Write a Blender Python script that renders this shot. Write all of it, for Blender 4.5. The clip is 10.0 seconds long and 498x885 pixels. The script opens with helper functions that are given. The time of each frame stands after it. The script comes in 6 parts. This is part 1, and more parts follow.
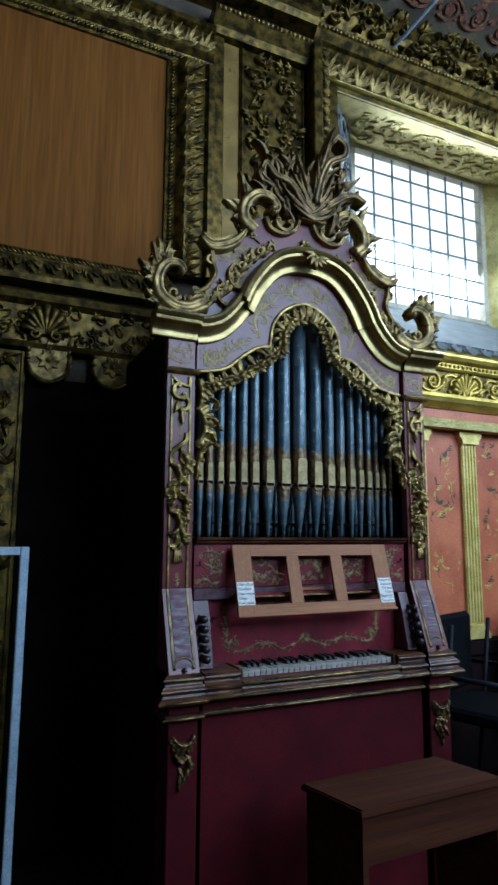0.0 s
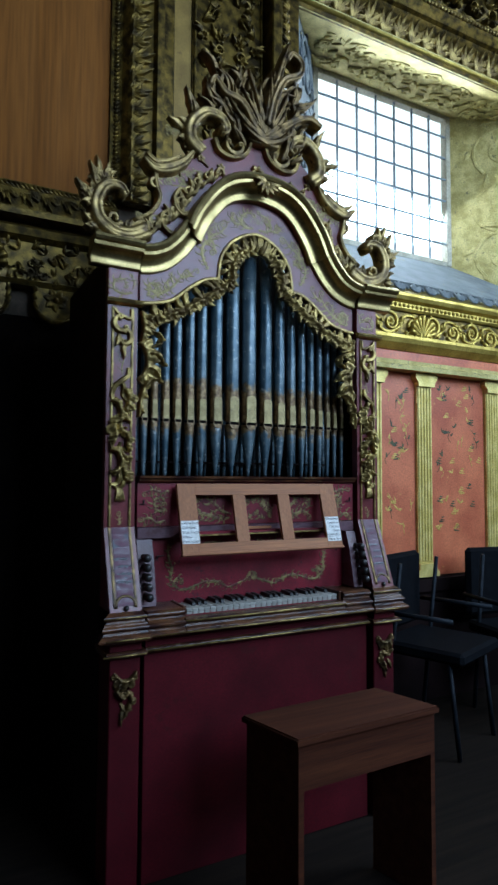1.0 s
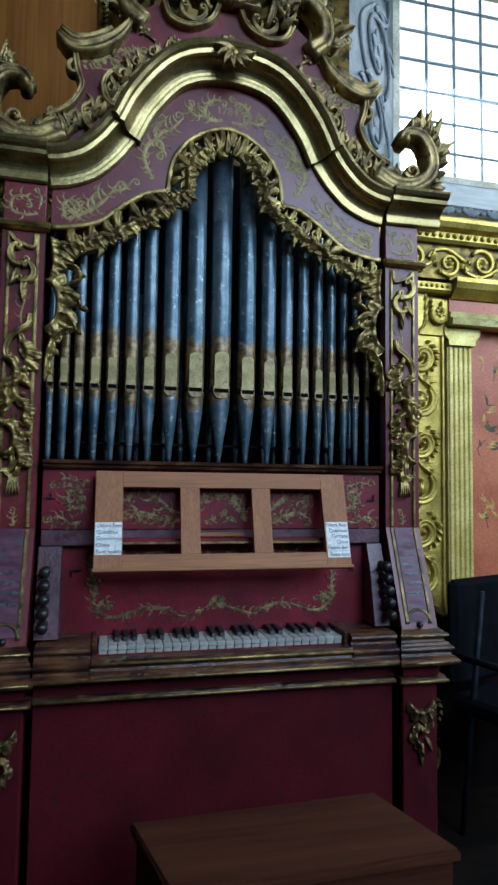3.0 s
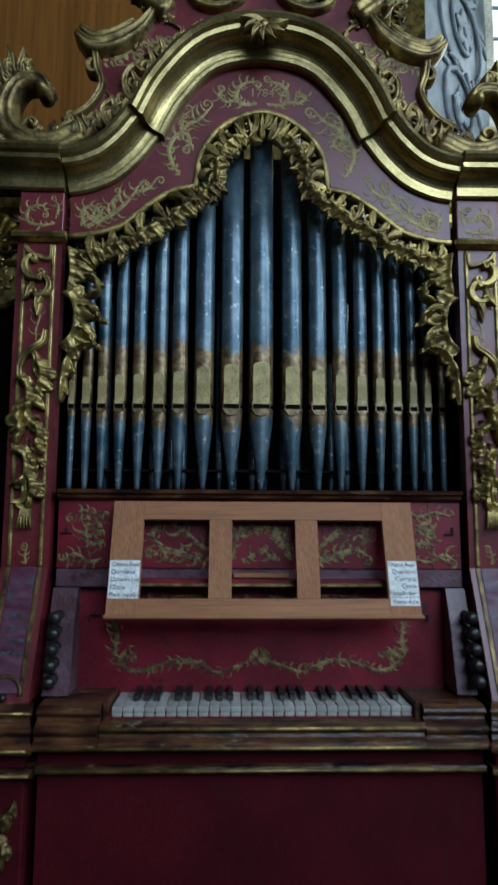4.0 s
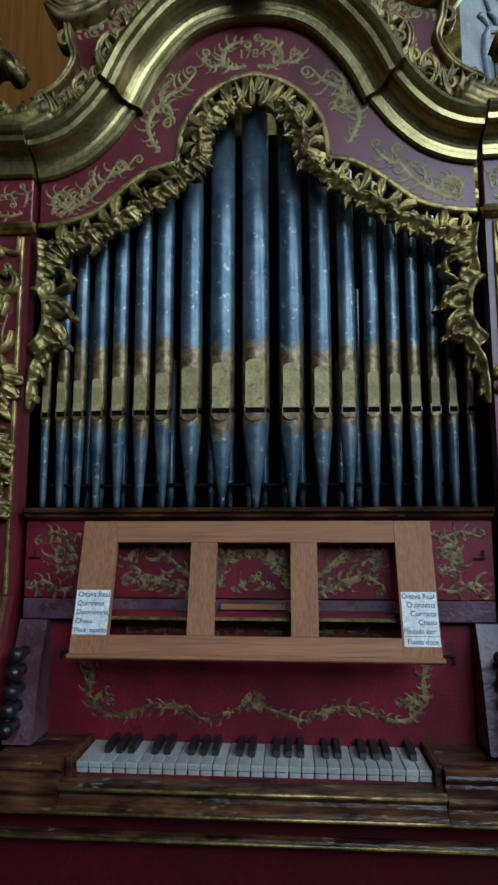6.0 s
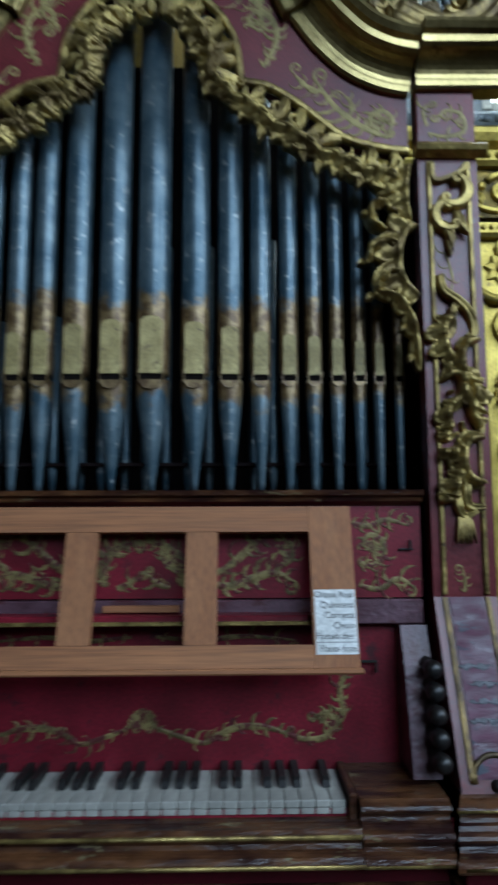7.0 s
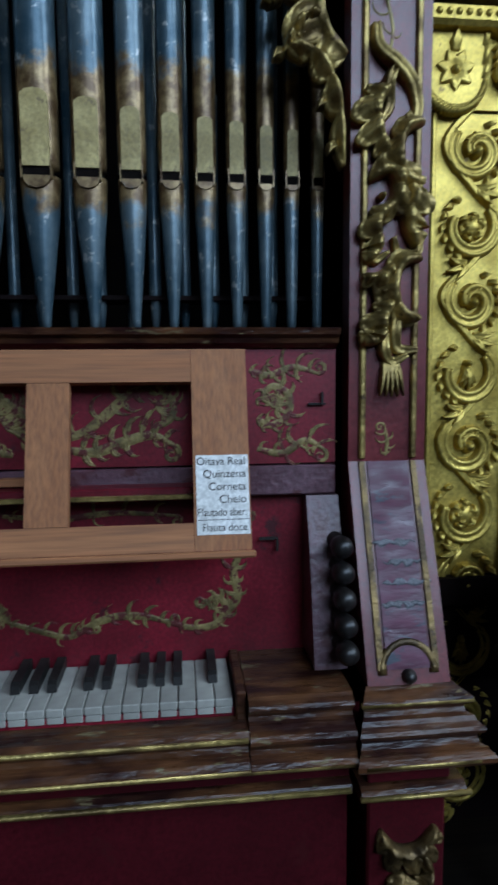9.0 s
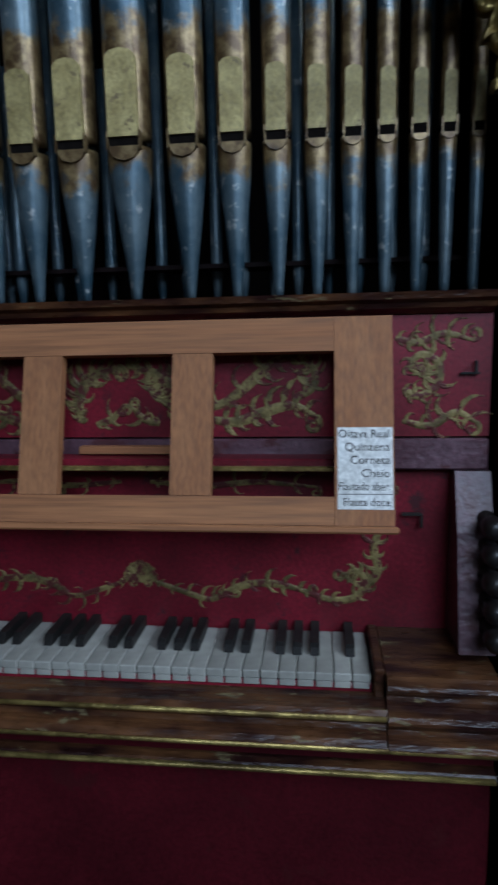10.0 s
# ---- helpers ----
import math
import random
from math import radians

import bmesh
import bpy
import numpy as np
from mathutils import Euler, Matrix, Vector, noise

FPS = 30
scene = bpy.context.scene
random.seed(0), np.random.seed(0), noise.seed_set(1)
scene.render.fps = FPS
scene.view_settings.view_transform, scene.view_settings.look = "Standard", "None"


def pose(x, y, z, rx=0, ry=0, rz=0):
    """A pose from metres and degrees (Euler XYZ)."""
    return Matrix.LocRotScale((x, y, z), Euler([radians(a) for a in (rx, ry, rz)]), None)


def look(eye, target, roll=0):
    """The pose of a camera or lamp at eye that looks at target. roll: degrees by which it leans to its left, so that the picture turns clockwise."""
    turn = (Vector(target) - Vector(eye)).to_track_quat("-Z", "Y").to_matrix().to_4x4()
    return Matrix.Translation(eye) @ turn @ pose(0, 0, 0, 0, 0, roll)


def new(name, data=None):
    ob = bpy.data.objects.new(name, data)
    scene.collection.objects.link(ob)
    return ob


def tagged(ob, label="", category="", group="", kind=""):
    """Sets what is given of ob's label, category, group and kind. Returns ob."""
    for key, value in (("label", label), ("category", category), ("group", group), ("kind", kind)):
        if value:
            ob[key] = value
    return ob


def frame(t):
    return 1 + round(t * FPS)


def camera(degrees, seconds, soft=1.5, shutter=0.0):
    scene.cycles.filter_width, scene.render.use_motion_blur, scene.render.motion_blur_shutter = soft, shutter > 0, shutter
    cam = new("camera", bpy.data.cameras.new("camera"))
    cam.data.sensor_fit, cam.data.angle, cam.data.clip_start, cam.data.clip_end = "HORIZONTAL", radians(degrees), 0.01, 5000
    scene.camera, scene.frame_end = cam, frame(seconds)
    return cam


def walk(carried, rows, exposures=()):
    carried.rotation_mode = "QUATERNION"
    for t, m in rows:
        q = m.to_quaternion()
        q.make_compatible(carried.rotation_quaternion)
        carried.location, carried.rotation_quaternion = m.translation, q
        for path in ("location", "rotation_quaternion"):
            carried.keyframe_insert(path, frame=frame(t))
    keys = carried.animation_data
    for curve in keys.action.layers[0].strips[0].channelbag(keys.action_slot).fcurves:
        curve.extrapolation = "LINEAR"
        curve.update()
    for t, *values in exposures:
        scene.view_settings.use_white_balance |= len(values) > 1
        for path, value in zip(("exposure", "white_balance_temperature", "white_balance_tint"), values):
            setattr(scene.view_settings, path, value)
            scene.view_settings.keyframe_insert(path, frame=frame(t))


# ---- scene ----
cam = camera(44.0, 10.0, soft=2.6, shutter=0.5)
PATH = [
    (0, (-1.179, -2.027, 1.288), (-0.349, -0.231, 1.58), 0.3),
    (0.5, (-1.173, -2.037, 1.296), (-0.27, -0.269, 1.539), 0.2),
    (1, (-1.085, -2.004, 1.263), (-0.152, -0.239, 1.383), 0.3),
    (1.5, (-0.882, -1.857, 1.26), (-0.115, -0.016, 1.419), 0.6),
    (2, (-0.724, -1.733, 1.251), (-0.078, 0.155, 1.382), -0.4),
    (2.5, (-0.503, -1.669, 1.271), (0.03, 0.255, 1.384), 2.2),
    (2.7, (-0.417, -1.649, 1.251), (0.098, 0.28, 1.362), 1.4),
    (3.8, (-0.09, -1.414, 1.2), (0.05, 0.568, 1.434), 0.8),
    (4, (-0.067, -1.382, 1.215), (-0.01, 0.603, 1.455), 0.3),
    (4.5, (0.018, -1.295, 1.247), (-0.011, 0.673, 1.603), 0.4),
    (5, (0.032, -1.229, 1.251), (-0.059, 0.742, 1.581), 0.3),
    (6.5, (0.113, -1.14, 1.241), (-0.034, 0.84, 1.483), -0.1),
    (7, (0.152, -1.005, 1.238), (0.187, 0.982, 1.465), -0.2),
    (7.5, (0.221, -0.881, 1.225), (0.479, 1.1, 1.336), -1.8),
    (8, (0.242, -0.805, 1.227), (0.545, 1.169, 1.141), -0.3),
    (8.5, (0.243, -0.792, 1.22), (0.561, 1.176, 1.067), -0.0),
    (9, (0.25, -0.781, 1.212), (0.464, 1.197, 1.006), -0.5),
    (9.5, (0.241, -0.769, 1.211), (0.267, 1.212, 0.938), -0.4),
    (10, (0.245, -0.763, 1.221), (0.016, 1.197, 0.899), -1.2),
]
walk(cam, [(t, look(eye, target, roll)) for t, eye, target, roll in PATH],
     exposures=[(0, 0.04, 5750, 10), (2.5, 0.12, 5750, 10), (4.0, -0.18, 6150, 9), (6.5, -0.20, 6100, 9), (8.0, -0.08, 5950, 11), (8.5, -0.10, 5950, 11), (10, -0.30, 6150, 14)])

# ---- light, sky and exposure ----
world = bpy.data.worlds.new("sky")
scene.world = world
world.use_nodes = True
wn = world.node_tree.nodes
sky = wn.new("ShaderNodeTexSky")
sky.sky_type, sky.sun_disc = "NISHITA", False
sky.sun_elevation, sky.sun_rotation = radians(50), radians(120)
world.node_tree.links.new(sky.outputs[0], wn["Background"].inputs[0])
wn["Background"].inputs[1].default_value = 0.15


def window_light(name, eye, target, w, h, watts, color):
    lamp = bpy.data.lights.new(name, "AREA")
    lamp.shape, lamp.size, lamp.size_y, lamp.energy, lamp.color = "RECTANGLE", w, h, watts, color
    ob = new(name, lamp)
    ob.matrix_world = look(eye, target)
    return ob


# daylight entering by the windows of the chapel
window_light("window_light_east", (3.42, -1.9, 3.5), (0.0, -0.2, 1.6), 1.7, 1.8, 134, (0.67, 0.85, 1.0))
window_light("window_light_south", (1.60, -4.42, 3.5), (0.3, 0.0, 1.7), 2.6, 2.0, 192, (0.63, 0.82, 1.0))
window_light("window_light_north", (1.8, 1.28, 3.48), (1.5, -1.5, 1.4), 1.1, 1.0, 30, (0.80, 0.93, 1.0))


# ---- materials ----
def nodes_of(mat):
    mat.use_nodes = True
    return mat.node_tree.nodes, mat.node_tree.links


def surface(name, color, color2, rough=0.5, metal=0.0, scale=12.0, fine=120.0, bump=0.15, spread=(0.4, 0.62), wear=None, stretch=(1, 1, 1), rough2=None, vary=0.0, coat=0.0):
    """A two-scale procedural surface: patches from color to color2, fine grain, relief, and optional worn spots."""
    mat = bpy.data.materials.new(name)
    n, l = nodes_of(mat)
    b = n["Principled BSDF"]
    co = n.new("ShaderNodeTexCoord")
    mp = n.new("ShaderNodeMapping")
    mp.inputs["Scale"].default_value = stretch
    l.new(co.outputs["Object"], mp.inputs["Vector"])
    big, small = n.new("ShaderNodeTexNoise"), n.new("ShaderNodeTexNoise")
    for tex, s, d in ((big, scale, 5), (small, fine, 3)):
        tex.inputs["Scale"].default_value, tex.inputs["Detail"].default_value = s, d
        l.new(mp.outputs[0], tex.inputs["Vector"])
    ramp = n.new("ShaderNodeValToRGB")
    ramp.color_ramp.elements[0].position, ramp.color_ramp.elements[1].position = spread
    ramp.color_ramp.elements[0].color, ramp.color_ramp.elements[1].color = (*color, 1), (*color2, 1)
    l.new(big.outputs[0], ramp.inputs[0])
    grain = n.new("ShaderNodeMix")
    grain.data_type, grain.blend_type = "RGBA", "MULTIPLY"
    grain.inputs[0].default_value = 0.55
    l.new(ramp.outputs[0], grain.inputs[6])
    gr = n.new("ShaderNodeValToRGB")
    gr.color_ramp.elements[0].position, gr.color_ramp.elements[1].position = 0.3, 0.7
    gr.color_ramp.elements[0].color, gr.color_ramp.elements[1].color = (0.45, 0.45, 0.45, 1), (1.25, 1.25, 1.25, 1)
    l.new(small.outputs[0], gr.inputs[0])
    l.new(gr.outputs[0], grain.inputs[7])
    out = grain.outputs[2]
    if vary:
        info, vr = n.new("ShaderNodeObjectInfo"), n.new("ShaderNodeMapRange")
        vr.inputs[3].default_value, vr.inputs[4].default_value = 1 - vary, 1 + vary
        l.new(info.outputs["Random"], vr.inputs[0])
        mul = n.new("ShaderNodeMix")
        mul.data_type, mul.blend_type = "RGBA", "MULTIPLY"
        mul.inputs[0].default_value = 1.0
        l.new(out, mul.inputs[6])
        l.new(vr.outputs[0], mul.inputs[7])
        out = mul.outputs[2]
    if wear:
        wcol, wscale, wpos = wear
        wt = n.new("ShaderNodeTexNoise")
        wt.inputs["Scale"].default_value, wt.inputs["Detail"].default_value, wt.inputs["Roughness"].default_value = wscale, 8, 0.7
        l.new(mp.outputs[0], wt.inputs["Vector"])
        wr = n.new("ShaderNodeValToRGB")
        wr.color_ramp.elements[0].position, wr.color_ramp.elements[1].position = wpos, wpos + 0.05
        wr.color_ramp.elements[0].color, wr.color_ramp.elements[1].color = (0, 0, 0, 1), (1, 1, 1, 1)
        l.new(wt.outputs[0], wr.inputs[0])
        mx = n.new("ShaderNodeMix")
        mx.data_type = "RGBA"
        l.new(wr.outputs[0], mx.inputs[0])
        l.new(out, mx.inputs[6])
        mx.inputs[7].default_value = (*wcol, 1)
        out = mx.outputs[2]
    l.new(out, b.inputs["Base Color"])
    rr = n.new("ShaderNodeMapRange")
    rr.inputs[3].default_value, rr.inputs[4].default_value = rough, rough2 if rough2 is not None else min(1, rough + 0.25)
    l.new(small.outputs[0], rr.inputs[0])
    l.new(rr.outputs[0], b.inputs["Roughness"])
    b.inputs["Metallic"].default_value = metal
    b.inputs["Coat Weight"].default_value = coat
    b.inputs["Coat Roughness"].default_value = 0.25
    bp = n.new("ShaderNodeBump")
    bp.inputs["Strength"].default_value, bp.inputs["Distance"].default_value = bump, 0.004
    l.new(small.outputs[0], bp.inputs["Height"])
    l.new(bp.outputs[0], b.inputs["Normal"])
    return mat


def wood(name, dark, light, axis=0, rough=0.5, scale=1.0, coat=0.0):
    """Straight-grained wood, its grain along the axis."""
    st = [38.0 * scale, 38.0 * scale, 38.0 * scale]
    st[axis] = 1.6 * scale
    return surface(name, dark, light, rough, 0, 1.0, 7.0, 0.12, (0.35, 0.68), None, tuple(st), None, 0.0, coat)


GOLD_OLD = surface("aged_gilding", (0.112, 0.072, 0.024), (0.46, 0.338, 0.112), 0.30, 0.70, 24, 160, 0.35, (0.36, 0.64), ((0.075, 0.044, 0.022), 35, 0.60))
GOLD_OCHRE = surface("ochre_gilding", (0.17, 0.105, 0.022), (0.30, 0.195, 0.045), 0.42, 0.35, 7, 140, 0.15, (0.32, 0.68), ((0.09, 0.052, 0.014), 18, 0.62))
# dim copy of the gilding: shade of left and upper wall in its colour
GOLD_DIM = surface("shaded_gilding", (0.030, 0.019, 0.004), (0.21, 0.138, 0.026), 0.26, 0.75, 22, 140, 0.4, (0.38, 0.66), ((0.025, 0.015, 0.006), 25, 0.59))
GOLD_CORNICE = surface("polished_old_gilding", (0.21, 0.155, 0.058), (0.42, 0.325, 0.135), 0.24, 0.85, 16, 130, 0.14, (0.32, 0.68), ((0.12, 0.080, 0.036), 36, 0.64), (1, 1, 1), 0.42)
GOLD_BROWN = surface("brown_worn_gilding", (0.082, 0.053, 0.020), (0.36, 0.255, 0.090), 0.30, 0.66, 26, 160, 0.35, (0.36, 0.62), ((0.065, 0.036, 0.02), 35, 0.58))
# brighter copy for the right wall, the stronger light there in its colour
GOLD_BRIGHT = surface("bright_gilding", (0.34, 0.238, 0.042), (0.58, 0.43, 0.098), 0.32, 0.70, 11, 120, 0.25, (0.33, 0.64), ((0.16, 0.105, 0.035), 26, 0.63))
GOLD_PALE = surface("pale_gilding", (0.42, 0.34, 0.11), (0.64, 0.54, 0.22), 0.48, 0.35, 14, 120, 0.3, (0.35, 0.62), ((0.20, 0.18, 0.09), 22, 0.6))
PAINT_GOLD = surface("painted_gold", (0.085, 0.060, 0.020), (0.25, 0.19, 0.068), 0.45, 0.3, 40, 260, 0.2, (0.36, 0.6), ((0.085, 0.016, 0.014), 70, 0.50))
PLUME = surface("dark_worn_gilding", (0.045, 0.028, 0.012), (0.23, 0.150, 0.055), 0.32, 0.66, 26, 160, 0.35, (0.36, 0.64), ((0.04, 0.024, 0.014), 35, 0.57))
PAINT_YELLOW = surface("painted_yellow_gold", (0.42, 0.27, 0.05), (0.62, 0.44, 0.10), 0.5, 0.1, 40, 260, 0.2, (0.36, 0.6))
PAINT_PALE = surface("painted_pale_gold", (0.175, 0.130, 0.042), (0.34, 0.265, 0.095), 0.42, 0.25, 40, 260, 0.2, (0.36, 0.6), ((0.13, 0.035, 0.035), 70, 0.58))
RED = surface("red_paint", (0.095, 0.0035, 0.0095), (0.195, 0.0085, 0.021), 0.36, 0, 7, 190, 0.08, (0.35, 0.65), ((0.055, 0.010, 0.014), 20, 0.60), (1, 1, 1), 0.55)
# darker copy of the red paint: shade low on the organ is in its colour
RED_SHADED = surface("shaded_red_paint", (0.038, 0.0017, 0.0042), (0.070, 0.0035, 0.0076), 0.55, 0, 5, 190, 0.10, (0.35, 0.65), ((0.045, 0.004, 0.006), 14, 0.60), (1, 1, 1), 0.8)
MAUVE = surface("glossy_red_paint", (0.088, 0.0075, 0.0105), (0.155, 0.018, 0.022), 0.26, 0, 9, 190, 0.08, (0.35, 0.65), ((0.12, 0.055, 0.058), 24, 0.66), (1, 1, 1), 0.56, 0.0, 0.20)
WORN = surface("worn_mauve_paint", (0.070, 0.026, 0.036), (0.120, 0.062, 0.080), 0.30, 0, 14, 150, 0.3, (0.35, 0.65), ((0.065, 0.018, 0.022), 20, 0.53), (1, 1, 1), 0.55)
STREAK = surface("bared_grey_streak", (0.038, 0.036, 0.044), (0.070, 0.070, 0.085), 0.22, 0, 60, 200, 0.3, (0.4, 0.6))
STREAKED = surface("worn_streaked_paint", (0.072, 0.016, 0.034), (0.125, 0.050, 0.078), -0.10, 0, 22, 55, 0.5, (0.38, 0.64), ((0.050, 0.056, 0.075), 30, 0.57), (0.45, 1.0, 1.3), 1.0)
MARBLED = surface("worn_brown_moulding_paint", (0.022, 0.007, 0.006), (0.115, 0.046, 0.018), 0.20, 0.0, 36, 150, 0.5, (0.38, 0.66), ((0.145, 0.112, 0.058), 60, 0.60), (0.32, 1, 1.1), 0.42)
# near-black wood: the shade beside and inside the organ is in its colour
DARK = surface("shade_black_wood", (0.004, 0.003, 0.003), (0.008, 0.006, 0.005), 0.85, 0, 6, 90, 0.3)
# case sides and dado: unlit look comes from this near-black colour
SIDE = surface("shade_dark_side_wood", (0.006, 0.003, 0.003), (0.012, 0.006, 0.006), 0.6, 0, 5, 90, 0.3)
OAK = wood("desk_wood", (0.285, 0.108, 0.041), (0.345, 0.142, 0.057), 0, 0.6)
OAK_V = wood("desk_wood_upright", (0.285, 0.108, 0.041), (0.345, 0.142, 0.057), 2, 0.6)
BENCH = wood("bench_wood", (0.038, 0.0095, 0.0036), (0.066, 0.019, 0.0072), 0, 0.8)
BOARD = wood("backing_board_wood", (0.146, 0.052, 0.008), (0.212, 0.081, 0.015), 2, 0.6, 0.25)
IVORY = surface("bone_key", (0.30, 0.290, 0.258), (0.43, 0.410, 0.355), 0.34, 0, 9, 30, 0.02, vary=0.16)
EBONY = surface("ebony_key", (0.012, 0.011, 0.011), (0.025, 0.022, 0.02), 0.3, 0, 20, 160, 0.1)
KNOB = surface("ebonised_knob", (0.006, 0.005, 0.005), (0.014, 0.011, 0.010), 0.28, 0, 20, 160, 0.05)
PAPER = surface("label_paper", (0.70, 0.69, 0.66), (0.80, 0.79, 0.77), 0.7, 0, 30, 200, 0.05)
INK = surface("label_ink", (0.02, 0.018, 0.016), (0.05, 0.045, 0.04), 0.8, 0, 30, 200, 0.0)
LACQUER = surface("orange_lacquer", (0.40, 0.090, 0.038), (0.58, 0.165, 0.070), 0.36, 0, 5, 120, 0.15, (0.35, 0.65), ((0.60, 0.32, 0.08), 9, 0.64), (1, 1, 1), 0.6)
GOLD_SATIN = surface("satin_gilding", (0.58, 0.45, 0.12), (0.76, 0.62, 0.22), 0.40, 0.4, 14, 120, 0.2, (0.35, 0.6), ((0.36, 0.24, 0.07), 30, 0.66))
GREEN = surface("painted_dark_green", (0.035, 0.045, 0.02), (0.09, 0.085, 0.03), 0.5, 0, 30, 160, 0.1)
STONE = surface("cream_plaster", (0.42, 0.38, 0.28), (0.60, 0.56, 0.45), 0.65, 0, 6, 90, 0.3)
BLUE_GREY = surface("grey_blue_plaster", (0.085, 0.10, 0.11), (0.16, 0.18, 0.185), 0.6, 0, 9, 110, 0.35, (0.35, 0.65), ((0.20, 0.165, 0.08), 14, 0.62))
CEIL = surface("painted_ceiling_plaster", (0.055, 0.042, 0.025), (0.11, 0.085, 0.05), 0.7, 0, 5, 60, 0.3, (0.4, 0.6), ((0.08, 0.02, 0.012), 8, 0.60))
FLOOR = wood("floor_boards_wood", (0.006, 0.004, 0.003), (0.014, 0.009, 0.006), 0, 0.7)
# iron made paler and bluer to carry the window's bloom over the bars
IRON = surface("bloom_paled_iron", (0.20, 0.24, 0.27), (0.30, 0.35, 0.38), 0.5, 0.3, 20, 150, 0.2)
STEEL_BLUE = surface("pale_blue_metal", (0.45, 0.58, 0.70), (0.55, 0.68, 0.80), 0.35, 0.2, 20, 150, 0.1)
# chair leather and steel, both blackened in colour to sit in shade
SEAT = surface("shade_black_blue_leather", (0.0012, 0.0016, 0.003), (0.003, 0.004, 0.006), 0.7, 0, 20, 150, 0.3)
CHROME = surface("shade_dark_steel_tube", (0.008, 0.010, 0.014), (0.016, 0.020, 0.026), 0.5, 0.5, 20, 150, 0.1)
PLASTER_DARK = surface("shaded_wall_plaster", (0.06, 0.045, 0.03), (0.11, 0.08, 0.055), 0.7, 0, 4, 60, 0.3)


for dull, level in ((FLOOR, 0.1), (SEAT, 0.1), (SIDE, 0.08), (CHROME, 0.2), (BENCH, 0.15), (RED_SHADED, 0.14), (IVORY, 0.3), (EBONY, 0.22), (BOARD, 0.12), (MAUVE, 0.42), (DARK, 0.05), (STREAKED, 0.32), (STREAK, 0.35), (WORN, 0.5), (MARBLED, 0.32), (RED, 0.4)):
    dull.node_tree.nodes["Principled BSDF"].inputs["Specular IOR Level"].default_value = level


def pipe_metal():
    """Blue-grey painted pipe metal with pale scuffs, and ochre corrosion creeping up from the mouth at z = 0."""
    mat = bpy.data.materials.new("blue_grey_pipe_metal")
    n, l = nodes_of(mat)
    b = n["Principled BSDF"]
    co, info = n.new("ShaderNodeTexCoord"), n.new("ShaderNodeObjectInfo")
    off = n.new("ShaderNodeVectorMath")
    off.operation = "MULTIPLY_ADD"
    l.new(info.outputs["Random"], off.inputs[0])
    off.inputs[1].default_value = (7, 3, 5)
    l.new(co.outputs["Object"], off.inputs[2])
    t1, t2, t3 = (n.new("ShaderNodeTexNoise") for _ in range(3))
    for tex, s, d in ((t1, 14, 6), (t2, 60, 6), (t3, 22, 7)):
        tex.inputs["Scale"].default_value, tex.inputs["Detail"].default_value, tex.inputs["Roughness"].default_value = s, d, 0.62
        l.new(off.outputs[0], tex.inputs["Vector"])
    r1 = n.new("ShaderNodeValToRGB")
    e = r1.color_ramp.elements
    e[0].position, e[1].position = 0.36, 0.68
    e[0].color, e[1].color = (0.023, 0.054, 0.076, 1), (0.128, 0.168, 0.186, 1)
    l.new(t1.outputs[0], r1.inputs[0])
    r2 = n.new("ShaderNodeValToRGB")
    r2.color_ramp.elements[0].position, r2.color_ramp.elements[1].position = 0.60, 0.66
    l.new(t2.outputs[0], r2.inputs[0])
    scuff = n.new("ShaderNodeMix")
    scuff.data_type = "RGBA"
    l.new(r2.outputs[0], scuff.inputs[0])
    l.new(r1.outputs[0], scuff.inputs[6])
    scuff.inputs[7].default_value = (0.28, 0.29, 0.285, 1)
    sep = n.new("ShaderNodeSeparateXYZ")
    l.new(co.outputs["Object"], sep.inputs[0])
    dist = n.new("ShaderNodeMath")
    dist.operation = "ABSOLUTE"
    shift = n.new("ShaderNodeMath")
    shift.inputs[1].default_value = -0.05
    l.new(sep.outputs[2], shift.inputs[0])
    l.new(shift.outputs[0], dist.inputs[0])
    band = n.new("ShaderNodeMapRange")
    band.inputs[1].default_value, band.inputs[2].default_value, band.inputs[3].default_value, band.inputs[4].default_value = 0.050, 0.132, 0.30, -0.26
    l.new(dist.outputs[0], band.inputs[0])
    add = n.new("ShaderNodeMath")
    l.new(band.outputs[0], add.inputs[0])
    l.new(t3.outputs[0], add.inputs[1])
    r3 = n.new("ShaderNodeValToRGB")
    r3.color_ramp.elements[0].position, r3.color_ramp.elements[1].position = 0.47, 0.60
    l.new(add.outputs[0], r3.inputs[0])
    r4 = n.new("ShaderNodeValToRGB")
    r4.color_ramp.elements[0].position, r4.color_ramp.elements[1].position = 0.4, 0.62
    r4.color_ramp.elements[0].color, r4.color_ramp.elements[1].color = (0.085, 0.046, 0.018, 1), (0.255, 0.172, 0.078, 1)
    l.new(t2.outputs[0], r4.inputs[0])
    rust = n.new("ShaderNodeMix")
    rust.data_type = "RGBA"
    l.new(r3.outputs[0], rust.inputs[0])
    l.new(scuff.outputs[2], rust.inputs[6])
    l.new(r4.outputs[0], rust.inputs[7])
    l.new(rust.outputs[2], b.inputs["Base Color"])
    b.inputs["Metallic"].default_value, b.inputs["Roughness"].default_value = 0.42, 0.37
    bp = n.new("ShaderNodeBump")
    bp.inputs["Strength"].default_value, bp.inputs["Distance"].default_value = 0.25, 0.003
    l.new(t2.outputs[0], bp.inputs["Height"])
    l.new(bp.outputs[0], b.inputs["Normal"])
    return mat


PIPE = pipe_metal()
